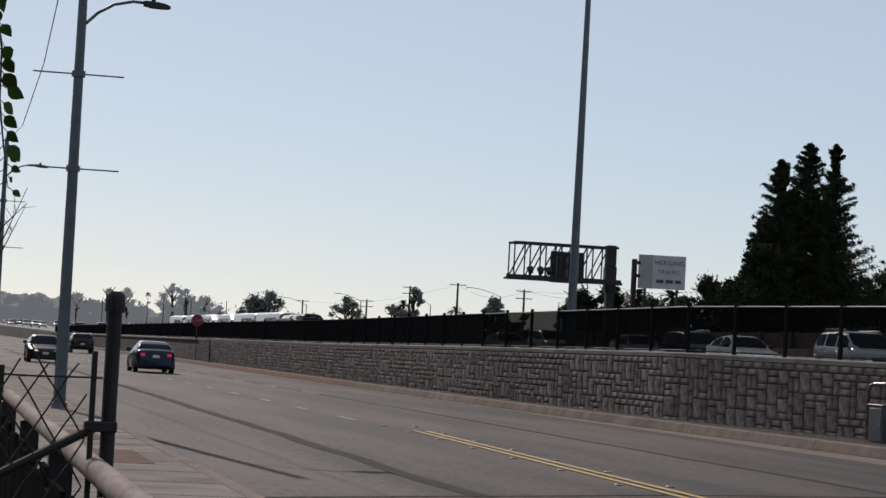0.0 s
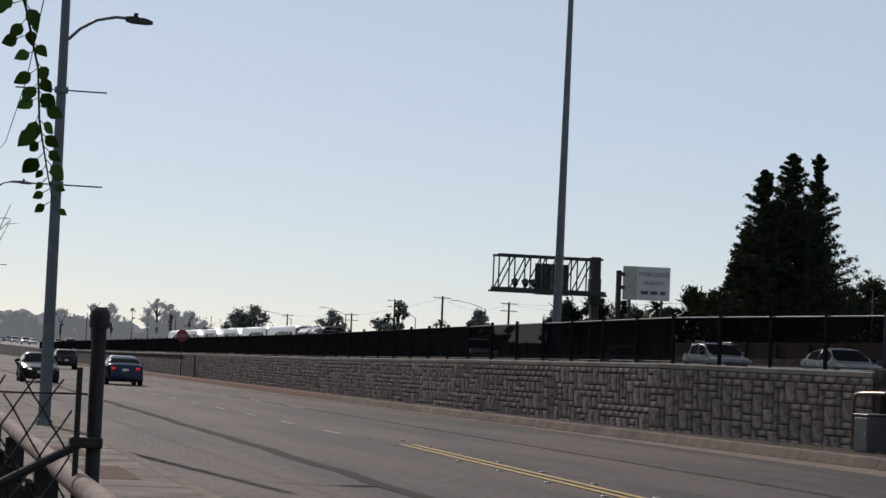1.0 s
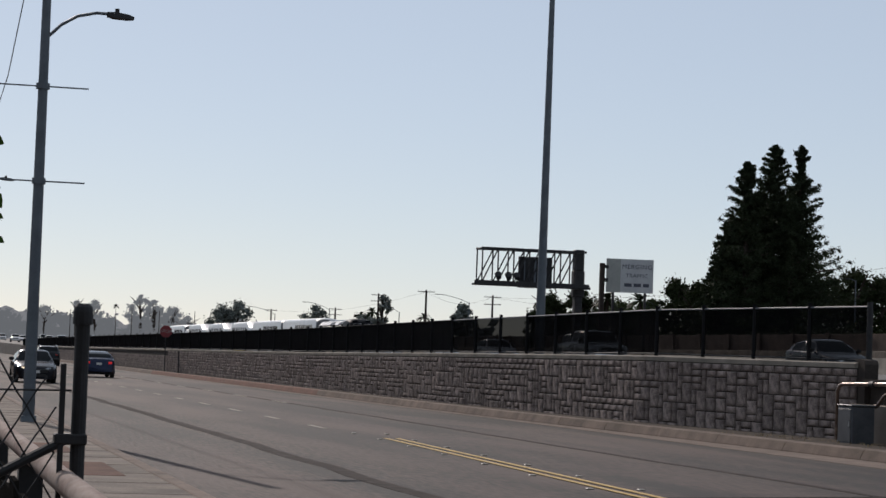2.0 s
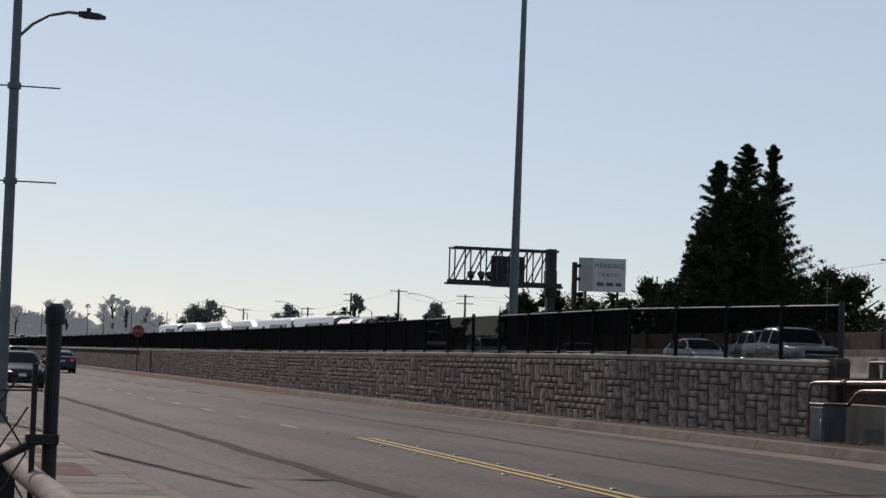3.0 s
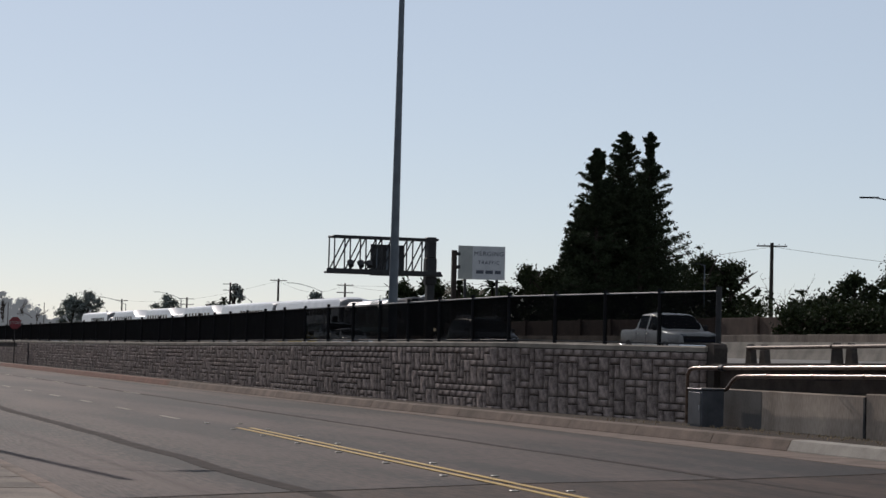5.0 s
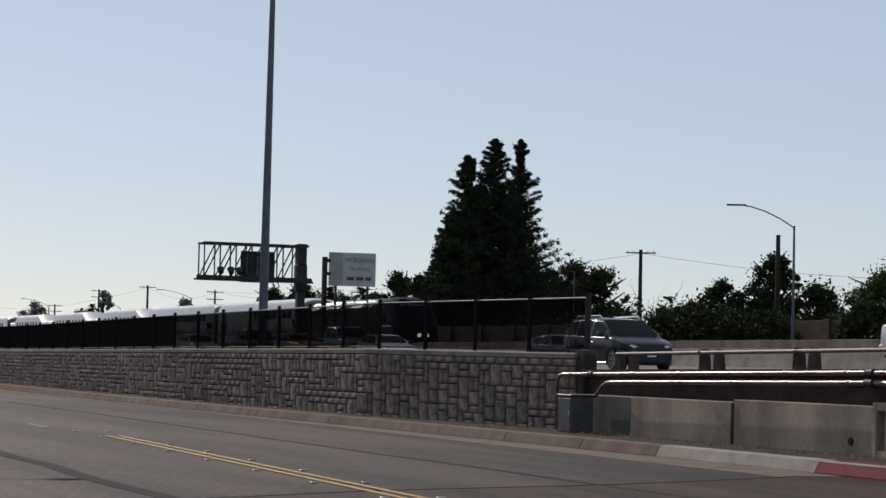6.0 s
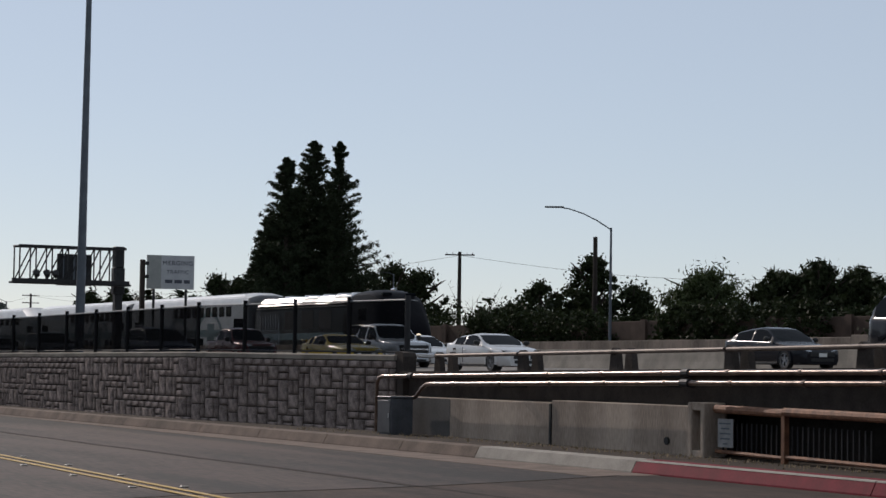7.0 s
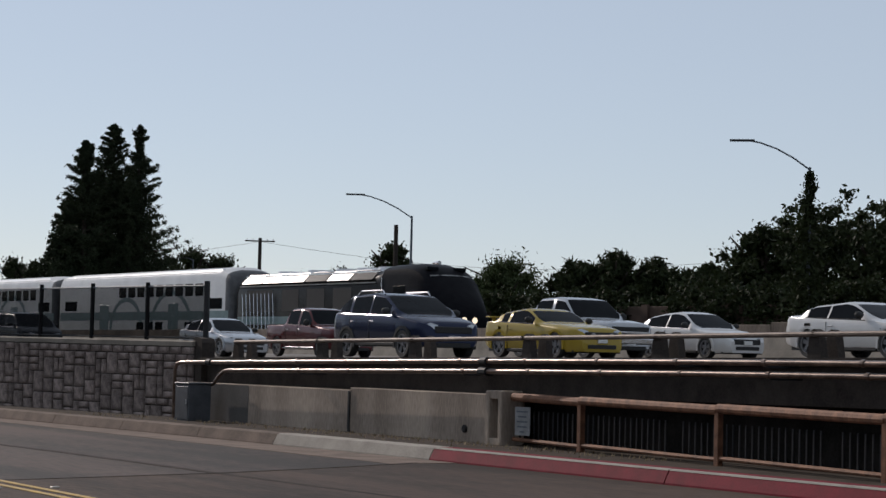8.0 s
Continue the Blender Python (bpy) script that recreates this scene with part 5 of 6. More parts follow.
# kind, paint, label, lane x, place along the road at 0 s, speed
FLOW = [
    ("pickup", P_WHITE, "white crew-cab pickup driving on the freeway", 34.8, 221.5, 28.9),
    ("van", P_DARK, "dark grey minivan with roof rails driving along", 32.0, 228.8, 27.4),
    ("sedan", P_DARK, "dark grey sedan in the far lane", 43.5, 297.5, 33.76),
    ("coupe", P_WHITE, "white two-door coupe driving on the freeway", 35.5, 277.2, 30.0),
    ("muscle", P_YELLOW, "bright yellow sports coupe driving on the freeway", 34.5, 282.9, 29.2),
    ("pickup", P_SILVER, "pale pickup truck with dark grille", 38.7, 288.2, 29.3),
    ("sedan", P_WHITE, "white fastback sedan in the far lane", 42.3, 332.0, 34.9),
    ("suv", P_BLUE, "steel-blue compact sport utility car with roof rails", 28.0, 330.3, 35.5),
    ("pickup", P_RED, "dark red pickup truck behind the blue car", 39.5, 315.5, 30.4),
    ("sedan", P_SILVER, "silver sedan behind the screened fence", 35.8, 313.5, 30.0),
    ("van", P_DARK, "dark van behind the screened fence", 35.2, 333.0, 30.0),
    ("pickup", P_GREY, "grey-green pickup passing behind the fence", 39.0, 183.5, 31.3),
    ("sedan", P_SILVER, "pale silver sedan leaving the screened fence", 36.0, 206.9, 38.8),
    ("coupe", P_WHITE, "pale coupe with bright roof", 40.0, 239.5, 40.0),
    ("van", P_SILVER, "silver minivan behind the screened fence", 42.0, 270.3, 41.4),
    ("sedan", P_DARK, "dark sedan behind the screened fence", 35.0, 130.3, 26.6),
    ("suv", P_SILVER, "silver sport utility car behind the fence", 35.0, 120.4, 29.4),
    ("sedan", P_SILVER, "silver sedan passing behind the screened fence", 35.0, 104.4, 27.2),
    ("van", P_DARK, "dark minivan passing behind the screened fence", 37.0, 101.5, 29.5),
    ("sedan", P_WHITE, "white sedan passing behind the screened fence", 33.0, 84.3, 27.5),
    ("van", P_SILVER, "silver minivan passing behind the screened fence", 35.0, 77.0, 28.5),
    ("pickup", P_SILVER, "silver pickup passing behind the screened fence", 35.0, 163.0, 28.5),
    ("suv", P_DARK, "dark sport utility car on the freeway", 38.8, 352.0, 29.0),
    ("sedan", P_WHITE, "white sedan in heavy freeway traffic", 31.6, 372.0, 29.0),
    ("pickup", P_WHITE, "white pickup in heavy freeway traffic", 35.2, 392.0, 29.0),
    ("van", P_SILVER, "silver van in heavy freeway traffic", 38.8, 410.0, 29.0),
]
far = random.Random(21)
for k in range(26):
    FLOW.append((far.choice(["sedan", "suv", "van", "pickup"]), far.choice([P_WHITE, P_WHITE, P_SILVER, P_DARK, P_GREY]), "small distant vehicle in freeway traffic", far.choice([24.4, 28.0, 31.6, 35.2, 38.8, 42.4]), 440 + k * 19.0, 26.0))
made = {}
TRAFFIC = []
for kind, colour, label, x, s0, v in FLOW:
    key = (kind, colour.name)
    if key in made:
        o = copy_thing(made[key], Matrix())
        o["label"] = label
    else:
        o = made[key] = car(kind, colour, label)
    TRAFFIC.append((o, x, s0, v))
sedan_away = car("sedan", P_BLUE, "grey-blue sedan braking on the street", brake=True)
sedan_near = car("sedan", P_DARK, "dark sedan with one headlamp lit on the street", lit=True)
van_away = car("suv", P_DARK, "dark sport utility car far up the street")
for o in (sedan_away, sedan_near, van_away):
    o["group"] = "cars on the street"


# ---- trees and shrubs ----
def foliage(name, clumps, material, parent, size, seed, aspect=1.0, label="", lift=0.0):
    """Many small leaves round clump centres (x, y, z, radius, count), as one mesh."""
    rs = np.random.RandomState(seed)
    cen = np.concatenate([np.repeat([[x, y, z]], n, 0) for x, y, z, r, n in clumps])
    rad = np.concatenate([np.full(n, r) for x, y, z, r, n in clumps])
    d = rs.normal(size=cen.shape)
    d /= np.linalg.norm(d, axis=1)[:, None]
    p = cen + d * (rad * np.minimum(np.abs(rs.normal(0, 0.62, len(rad))), 1.6))[:, None] * np.array([1, 1, 0.75])
    a = rs.normal(size=p.shape)
    a[:, 2] += lift
    a /= np.linalg.norm(a, axis=1)[:, None]
    b = np.cross(a, rs.normal(size=p.shape))
    b /= np.linalg.norm(b, axis=1)[:, None]
    s = size * rs.uniform(0.55, 1.3, len(p))[:, None]
    a, b = a * s * aspect, b * s
    v = np.stack([p - a, p - b * 0.55, p + a, p + b * 0.55], 1).reshape(-1, 3)
    f = np.arange(len(v)).reshape(-1, 4)
    me = bpy.data.meshes.new(name)
    me.from_pydata(v.tolist(), [], f.tolist())
    me.materials.append(material)
    ob = new(name, me)
    ob.parent = parent
    if label:
        ob["label"] = label
    return ob


def limbs(parent, rs, h, r, spread, n, z0=0.35):
    part("trunk", tube(B(), [(0, 0, 0), (rs.uniform(-0.1, 0.1) * spread, 0, h * 0.4), (rs.uniform(-0.15, 0.15) * spread, 0, h * 0.85)], [r, r * 0.7, r * 0.2], 8), M_BARK, parent)
    for k in range(n):
        a, z = rs.uniform(0, 6.28), h * rs.uniform(z0, 0.7)
        l = spread * rs.uniform(0.4, 0.85)
        part("limb", tube(B(), [(0, 0, z), (0.5 * l * math.cos(a), 0.5 * l * math.sin(a), z + 0.14 * h), (l * math.cos(a), l * math.sin(a), z + 0.22 * h)], [r * 0.45, r * 0.3, r * 0.1], 6), M_BARK, parent)


def broadleaf(bearing, d, top, width, material, label, seed, base=1.2, size=0.22, low=0.25, dense=1.0, aspect=1.0, lift=0.0, name="tree"):
    rs = random.Random(seed)
    x, y = at(bearing, d)
    t = thing(name, pose(x, y, base), label=label, category="tree" if name == "tree" else "shrub")
    h, w = top - base, width * 0.66
    limbs(t, rs, h, 0.03 * h + 0.05, w, 6)
    cl = []
    for k in range(int(60 * dense)):
        a, q = rs.uniform(0, 6.28), rs.uniform(0, 1) ** 0.5
        f = rs.uniform(0, 1)
        z = h * (low + (1 - low) * f) - 0.1 * h
        env = (math.sin(math.pi * min(1, (f * 0.82 + 0.18))) ** 0.6) * w
        rr = w * rs.uniform(0.12, 0.34)
        if k % 6 == 0:
            q, rr = rs.uniform(0.95, 1.08), w * rs.uniform(0.07, 0.14)
        cl.append((env * q * math.cos(a) * 0.92, env * q * math.sin(a) * 0.92, min(z, h - rr * 0.6), rr, int(200 * rs.uniform(0.5, 1.2) * (0.5 + rr / w * 2))))
    foliage("crown", cl, material, t, size, seed, aspect, lift=lift)
    return t


def conifer(x, y, base, h, w, label, seed, skew=0.0, spike=False):
    rs = random.Random(seed)
    t = thing("pine_tree", pose(x, y, base), label=label, category="tree", group="tall pines behind the tracks")
    part("trunk", rod(B(), (0, 0, 0), (0, 0, h * 0.97), 0.4, 0.04, 8), M_BARK, t)
    cl = []
    n = 330
    for k in range(n):
        f = (k + rs.random()) / n
        z = h * (0.06 + 0.94 * f)
        prof = (1 - f) ** 0.56 * min(1, 0.66 + f * 1.7)
        if spike and 0.86 < f < 0.93:
            prof *= 0.3
        a = rs.uniform(0, 6.28)
        l = w * 0.8 * prof * rs.uniform(0.45, 1.12) + 0.03
        if skew and rs.random() < 0.25 and f < 0.5:
            a, l = rs.uniform(-0.6, 0.6), l * (1 + skew * rs.random())
        ca, sa = math.cos(a), math.sin(a)
        for q in (0.28, 0.55, 0.8, 1.0):
            cl.append((l * q * ca, l * q * sa, z + 0.25 * l * q * q - 0.2, 0.13 + 0.2 * l * (1.25 - q) + 0.16 * (1 - f), 52))
        if k % 6 == 0:
            part("limb", tube(B(), [(0, 0, z - 0.3), (l * 0.9 * ca, l * 0.9 * sa, z + 0.1 * l)], [0.09, 0.03], 5), M_BARK, t)
    foliage("crown", cl, M_LEAF_PINE, t, 0.075, seed, 1.8)
    return t


for b, d, top, w, lab, sd, sk, sp in ((21.6, 180, 18.6, 4.7, "tall dark pine with a dense narrow crown", 11, 0.0, False), (22.3, 183, 20.3, 4.8, "tallest dark pine of the group", 12, 0.0, False),
                                      (22.95, 186, 20.6, 4.4, "tall dark pine with a thin topmost spike", 13, 1.0, True), (22.75, 181, 15.5, 4.4, "dark pine filling the middle of the group", 14, 0.9, False), (21.95, 184, 16.5, 4.6, "dark pine standing close behind its neighbour", 15, 0.0, False), (21.2, 181, 14.0, 3.6, "dark pine leaning out of the group", 17, 0.0, False), (20.95, 182, 10.8, 3.2, "low dark pine at the group's edge", 16, 0.0, False)):
    x, y = at(b, d)
    conifer(x, y, 1.2, top - 1.2, w, lab, sd, sk, sp)

TREES = [  # bearing, distance, top, width, leaf, label
    (4.51, 1200, 30.3, 9.5, M_HAZE_TREE, "hazy distant tree on the skyline"), (4.97, 1200, 28.3, 10, M_HAZE_TREE, "hazy distant tree on the skyline"), (3.72, 1250, 26, 13, M_HAZE_TREE, "hazy distant tree on the skyline"),
    (6.1, 1040, 29.2, 11, M_HAZE_TREE, "tall distant tree above the rooftops"), (6.45, 1040, 26.5, 10, M_HAZE_TREE, "tall distant tree above the rooftops"), (6.95, 1040, 23.0, 10.7, M_HAZE_TREE, "broad hazy distant tree"), (7.3, 1000, 18.0, 12, M_HAZE_TREE, "low broad distant tree"),
    # these far trees take the leaves paled for haze
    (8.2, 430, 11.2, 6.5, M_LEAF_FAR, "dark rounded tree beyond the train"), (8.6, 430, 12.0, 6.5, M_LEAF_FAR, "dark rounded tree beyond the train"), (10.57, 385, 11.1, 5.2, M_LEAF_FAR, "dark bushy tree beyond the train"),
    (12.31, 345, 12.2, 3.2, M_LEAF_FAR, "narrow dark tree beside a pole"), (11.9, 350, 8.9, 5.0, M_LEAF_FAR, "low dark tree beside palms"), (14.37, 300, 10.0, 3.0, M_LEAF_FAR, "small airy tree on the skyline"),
    (16.64, 215, 8.9, 3.8, M_LEAF, "dark tree behind the gantry"), (17.37, 215, 9.3, 4.2, M_LEAF, "dark tree behind the gantry"), (18.4, 210, 8.3, 4.6, M_LEAF_SHRUB, "feathery tree below the sign"), (19.25, 205, 8.4, 3.8, M_LEAF_SHRUB, "light green feathery tree"),
    (19.91, 200, 10.3, 4.2, M_LEAF, "dark leafy tree beside the pines"), (20.4, 195, 9.9, 3.4, M_LEAF, "dark leafy tree beside the pines"),
    (23.75, 202, 11.0, 6.0, M_LEAF, "dark leafy tree close behind the tracks"), (24.45, 200, 11.6, 5.6, M_LEAF, "dark leafy tree close behind the tracks"), (25.1, 200, 11.0, 5.2, M_LEAF, "dark leafy tree close behind the tracks"),
    (26.7, 205, 7.4, 4.2, M_LEAF, "low leafy tree beyond the wall"), (27.5, 158, 6.4, 4.2, M_LEAF, "low leafy tree above the sound wall"), (28.2, 150, 7.9, 4.6, M_LEAF, "rounded leafy tree above the sound wall"), (29.55, 147, 9.9, 3.8, M_LEAF, "slender airy tree beside a pole"), (29.2, 150, 6.8, 3.6, M_LEAF, "leafy tree above the sound wall"), (30.6, 145, 7.5, 4.6, M_LEAF, "rounded leafy tree above the sound wall"),
    (37.76, 118, 7.5, 2.8, M_LEAF, "dark leafy tree above the sound wall"), (39.1, 112, 9.5, 3.6, M_LEAF, "large dark tree behind the sound wall"), (38.75, 113, 8.9, 2.95, M_LEAF, "dark bushy tree behind the sound wall"), (39.6, 113, 8.9, 2.95, M_LEAF, "dark bushy tree behind the sound wall"), (40.6, 110, 9.3, 3.6, M_LEAF, "large dark tree behind the sound wall"), (41.9, 108, 9.5, 3.8, M_LEAF, "large dark tree behind the sound wall"), (43.6, 107, 9.6, 4.2, M_LEAF, "large dark tree behind the sound wall"), (38.4, 114, 6.8, 3.4, M_LEAF, "dark undergrowth tree behind the sound wall"), (40.0, 111, 6.8, 4.2, M_LEAF, "dark undergrowth tree behind the sound wall"),
]
for k, (b, d, top, w, m, lab) in enumerate(TREES):
    broadleaf(b, d, top, w, m, lab, 100 + k, size=0.07 + d * 0.00045, dense=0.8 if d > 300 else 2.0 if w > 2.9 else 1.0, low=0.1)
broadleaf(32.5, 137, 8.2, 6.2, M_LEAF_SHRUB, "wide broom-like shrub with upright shoots", 201, size=0.075, dense=4.5, low=0.05, aspect=2.2, lift=0.8, name="shrub")
for k, (b, top, w) in enumerate(((34.3, 7.9, 3.6), (35.3, 8.3, 3.8), (36.3, 8.0, 3.4), (37.1, 7.2, 3.0))):
    broadleaf(b, 126, top, w, M_LEAF, "large-leaved tree with drooping frond-like leaves", 210 + k, size=0.11, dense=2.4, low=0.05, aspect=2.4)


def ivy(y0, y1, top, label, seed):
    rs = random.Random(seed)
    t = thing("ivy_hedge", pose(59.7, y0, 1.35), label=label, category="hedge")
    part("stem", tube(B(), [(0.3, 0.2, 0), (0.28, 0.6, 1.2), (0.3, 1.0, 2.4)], 0.06, 6), M_BARK, t)
    cl = []
    for k in range(int((y1 - y0) * 24)):
        y = rs.uniform(0, y1 - y0)
        e = min(1.0, 5.0 * math.sin(math.pi * (y + 0.5) / (y1 - y0 + 1)))
        z = rs.uniform(0.1, (top - 1.35) * e)
        cl.append((rs.uniform(-0.4, 0.25), y, z, rs.uniform(0.3, 0.55), 46))
    foliage("leaves", cl, M_LEAF, t, 0.11, seed)


ivy(103, 121, 4.7, "dark ivy hanging over the sound wall", 31)
ivy(83.5, 98.5, 5.0, "thick dark ivy hedge over the sound wall", 34)
ivy(58, 80.5, 5.0, "dark ivy covering the sound wall", 32)
ivy(40, 57.5, 4.9, "dense ivy covering the sound wall", 33)
# ivy round the second highway light
x, y = at(40.2, 88.0)
iv = thing("climbing_ivy", pose(x, y, 1.2), label="ivy climbing high up the light pole", category="ivy")
part("stem", tube(B(), [(0.12, 0, 0), (0.12, 0.1, 3), (0.1, 0, 7.4)], 0.05, 6), M_BARK, iv)
rs = random.Random(41)
foliage("leaves", [(rs.uniform(-0.55, 0.55) * (1 - f * 0.9), rs.uniform(-0.55, 0.55) * (1 - f * 0.9), f * 8.0, 0.75 * (1.05 - f) + 0.14, 130) for f in [k / 60 for k in range(61)]], M_LEAF, iv, 0.1, 41)


rs = random.Random(91)
under = thing("undergrowth", label="dark undergrowth rising behind the sound wall", category="shrubs", kind="stuff")
cl = []
for k in range(520):
    y = rs.uniform(40, 175)
    top = 5.2 + 0.6 * math.sin(y * 0.31) + 0.4 * math.sin(y * 0.83)
    cl.append((rs.uniform(61.2, 66), y, rs.uniform(1.4, top), rs.uniform(0.5, 0.9), 60))
for k in range(1000):
    x, y = rs.uniform(67, 76), rs.uniform(58, 92)
    top = (8.9 if math.degrees(math.atan2(x, y)) > 39.3 else 6.3) + 0.6 * math.sin(y * 0.9)
    cl.append((x, y, rs.uniform(1.6, top + 0.3), rs.uniform(0.4, 0.75), 95))
for k in range(170):
    b = rs.uniform(16.2, 21.0)
    x, y = at(b, rs.uniform(212, 226))
    cl.append((x, y, rs.uniform(1.6, 7.4 + 0.7 * math.sin(b * 5.0)), rs.uniform(0.5, 0.9), 60))
foliage("leaves", cl, M_LEAF, under, 0.14, 92)


def bare_tree(x, y, base, h, w, label, seed):
    rs = random.Random(seed)
    t = thing("bare_tree", pose(x, y, base), label=label, category="tree")
    part("trunk", tube(B(), [(0, 0, 0), (0.1, 0, h * 0.3), (0.0, 0, h * 0.5)], [0.14, 0.1, 0.06], 6), M_BARK, t)
    bm = B()
    for k in range(16):
        a = rs.uniform(0, 6.28)
        p = Vector((0, 0, h * rs.uniform(0.25, 0.5)))
        l = rs.uniform(0.5, 1.0)
        q = p + Vector((w * 0.3 * l * math.cos(a), w * 0.3 * l * math.sin(a), h * 0.25 * l))
        e = q + Vector((w * 0.25 * l * math.cos(a + 0.4), w * 0.25 * l * math.sin(a + 0.4), h * 0.25 * rs.uniform(0.3, 1)))
        tube(bm, [p, q, e], [0.04, 0.025, 0.008], 4)
        for j in range(3):
            s = q.lerp(e, rs.random())
            tube(bm, [s, s + Vector((rs.uniform(-1, 1) * w * 0.15, rs.uniform(-1, 1) * w * 0.15, h * 0.12 * rs.random()))], [0.014, 0.005], 4)
    part("twigs", bm, M_BARK, t)


bare_tree(*at(26.55, 196), 1.2, 8.2, 5.2, "leafless tree with fine twigs", 51)
bare_tree(*at(24.9, 203), 1.2, 11.0, 5.0, "leafless twigs rising above a dark tree", 52)
bare_tree(1.7, 84.0, 0.14, 8.6, 4.0, "bare street tree beside the far lamp", 53)


def palm(bearing, d, top, label, seed, crown=1.3, base=1.0):
    rs = random.Random(seed)
    x, y = at(bearing, d)
    t = thing("palm_tree", pose(x, y, base), label=label, category="tree", group="palms on the skyline")
    h = top - base - crown * 0.5
    part("trunk", tube(B(), [(0, 0, 0), (0.1, 0, h * 0.5), (0, 0, h)], [0.22, 0.16, 0.14], 6), M_BARK, t)
    bm = B()
    for k in range(22):
        a, e = rs.uniform(0, 6.28), rs.uniform(-0.5, 1.2)
        pts = [Vector((crown * f * math.cos(a) * math.cos(e), crown * f * math.sin(a) * math.cos(e), h + crown * (f * math.sin(e) - 0.5 * f * f))) for f in (0, 0.4, 0.75, 1.0)]
        sd = Vector((-math.sin(a), math.cos(a), 0)) * 0.16 * crown
        loft(bm, [[p - sd * g, p + sd * g, p + Vector((0, 0, 0.03))] for p, g in zip(pts, (0.3, 1, 0.8, 0.1))])
    part("fronds", bm, M_LEAF, t)


for k, (b, d, top, c) in enumerate(((5.49, 1100, 23.5, 2.2), (12.05, 350, 9.6, 1.6), (11.75, 355, 9.0, 1.6), (13.4, 320, 8.4, 1.4), (18.1, 200, 8.5, 1.7), (18.95, 200, 8.4, 1.7), (38.5, 150, 8.8, 1.6))):
    palm(b, d, top, "palm tree with ragged fronds", 60 + k, c)

# distant woods and low hills
rs = random.Random(77)
woods = thing("far_woods", pose(0, 0, 0), label="belt of distant hazy trees along the horizon", category="woods", kind="stuff")
cl = []
for k in range(620):
    b = rs.uniform(-2, 9.5)
    x, y = at(b, rs.uniform(1350, 1500))
    hh = 19 + 4 * math.sin(b * 3.1) + 3 * math.sin(b * 9.7)
    cl.append((x, y, rs.uniform(0, max(3, hh)), rs.uniform(3, 6.5), 70))
for k in range(500):
    b = rs.uniform(8.0, 30.0)
    x, y = at(b, rs.uniform(280, 330) if b > 14 else rs.uniform(470, 520))
    hh = 4.8 + 1.2 * math.sin(b * 4.3)
    cl.append((x, y, rs.uniform(0.5, hh), rs.uniform(1.0, 2.0), 26))
# far belt glows for haze, nearer belt has leaves paled for haze
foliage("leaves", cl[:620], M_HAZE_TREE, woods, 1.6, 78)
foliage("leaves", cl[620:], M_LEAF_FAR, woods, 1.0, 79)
bm = B()
secs = []
for k in range(60):
    b = -15 + k * 1.1
    x, y = at(b, 4300)
    hz = 34 + 12 * math.sin(b * 0.55 + 1) + 6 * math.sin(b * 1.7)
    secs.append([(x, y, -20), (x * 1.05, y * 1.05, -20), (x * 1.05, y * 1.05, hz), (x * 1.02, y * 1.02, hz + 6)])
# aerial haze is painted into the hills' pale blue colour
tagged(part("backdrop", loft(bm, secs), mat("hill_painted_haze", (0.5, 0.54, 0.58), (0.44, 0.48, 0.52), 1.0, scale=0.002, fine=0.02)), "low hazy blue hills on the horizon", "hills", kind="structure")

secs = []
for k in range(520):
    b = -8 + k * 0.05
    x, y = at(b, 3000)
    lift = 0.98 - 0.075 * max(0, b - 2.2) if b < 7 else max(0.3, 0.62 - 0.035 * (b - 7))
    hz = 52.4 * (lift + 0.05 * math.sin(b * 5.1) + 0.03 * math.sin(b * 13.7 + 1) + rs.uniform(-0.025, 0.025))
    secs.append([(x, y, -20), (x * 1.01, y * 1.01, -20), (x * 1.01, y * 1.01, hz), (x, y, hz - 3)])
# glowing backdrop: the treeline's haze is emitted, not scattered
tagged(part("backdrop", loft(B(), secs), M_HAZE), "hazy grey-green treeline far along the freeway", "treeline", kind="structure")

# house roof seen between the trees
hx, hy = at(20.9, 215)
shed = thing("house", pose(hx, hy, 1.2, 0, 0, -15), label="low house roof behind the fence", category="house")
part("wall", box(B(), -6, 6, -3, 3, 0, 2.6), M_BROWN_WALL, shed)
part("roof", loft(B(), [[(-6.4, -3.4, 2.6), (-6.4, 3.4, 2.6), (-6.4, 0, 3.7)], [(6.4, -3.4, 2.6), (6.4, 3.4, 2.6), (6.4, 0, 3.7)]]), M_RUST, shed)

# unseen plain blocks, added to close the street behind the walker and cut sky light
behind = thing("building", label="unseen plain brown blocks added to hold back sky light", category="building")
part("wall", box(B(), -22, -9, -70, 2, -0.06, 15.0), M_BROWN_WALL, behind)
part("wall", box(B(), -9, 12, -70, -40, -0.06, 15.0), M_BROWN_WALL, behind)
# unseen row west of the street, added to darken reflections in glass
part("wall", box(B(), -16, -9, 55, 640, -0.06, 9.0), M_BROWN_WALL, behind)
part("roof", box(B(), -22.3, -8.7, -70, 2.3, 15.0, 15.4), M_CONC_OLD, behind)

# ---- branch that sways before the lens ----
street_tree = thing("street_tree", pose(-1.3, 6.3, -0.05), label="street tree beside the walker with low boughs", category="tree")
part("trunk", tube(B(), [(0, 0, 0), (0.05, 0, 1.6), (0.1, 0, 3.4)], [0.12, 0.1, 0.07], 10), M_BARK, street_tree)
part("limb", tube(B(), [(0.06, 0, 2.0), (0.7, -0.2, 2.75), (1.3, -0.3, 2.98), (1.75, -0.3, 3.0)], [0.05, 0.03, 0.018, 0.008], 6), M_BARK, street_tree)
branch = thing("leafy_branch", label="drooping twig of glossy green leaves", category="branch")
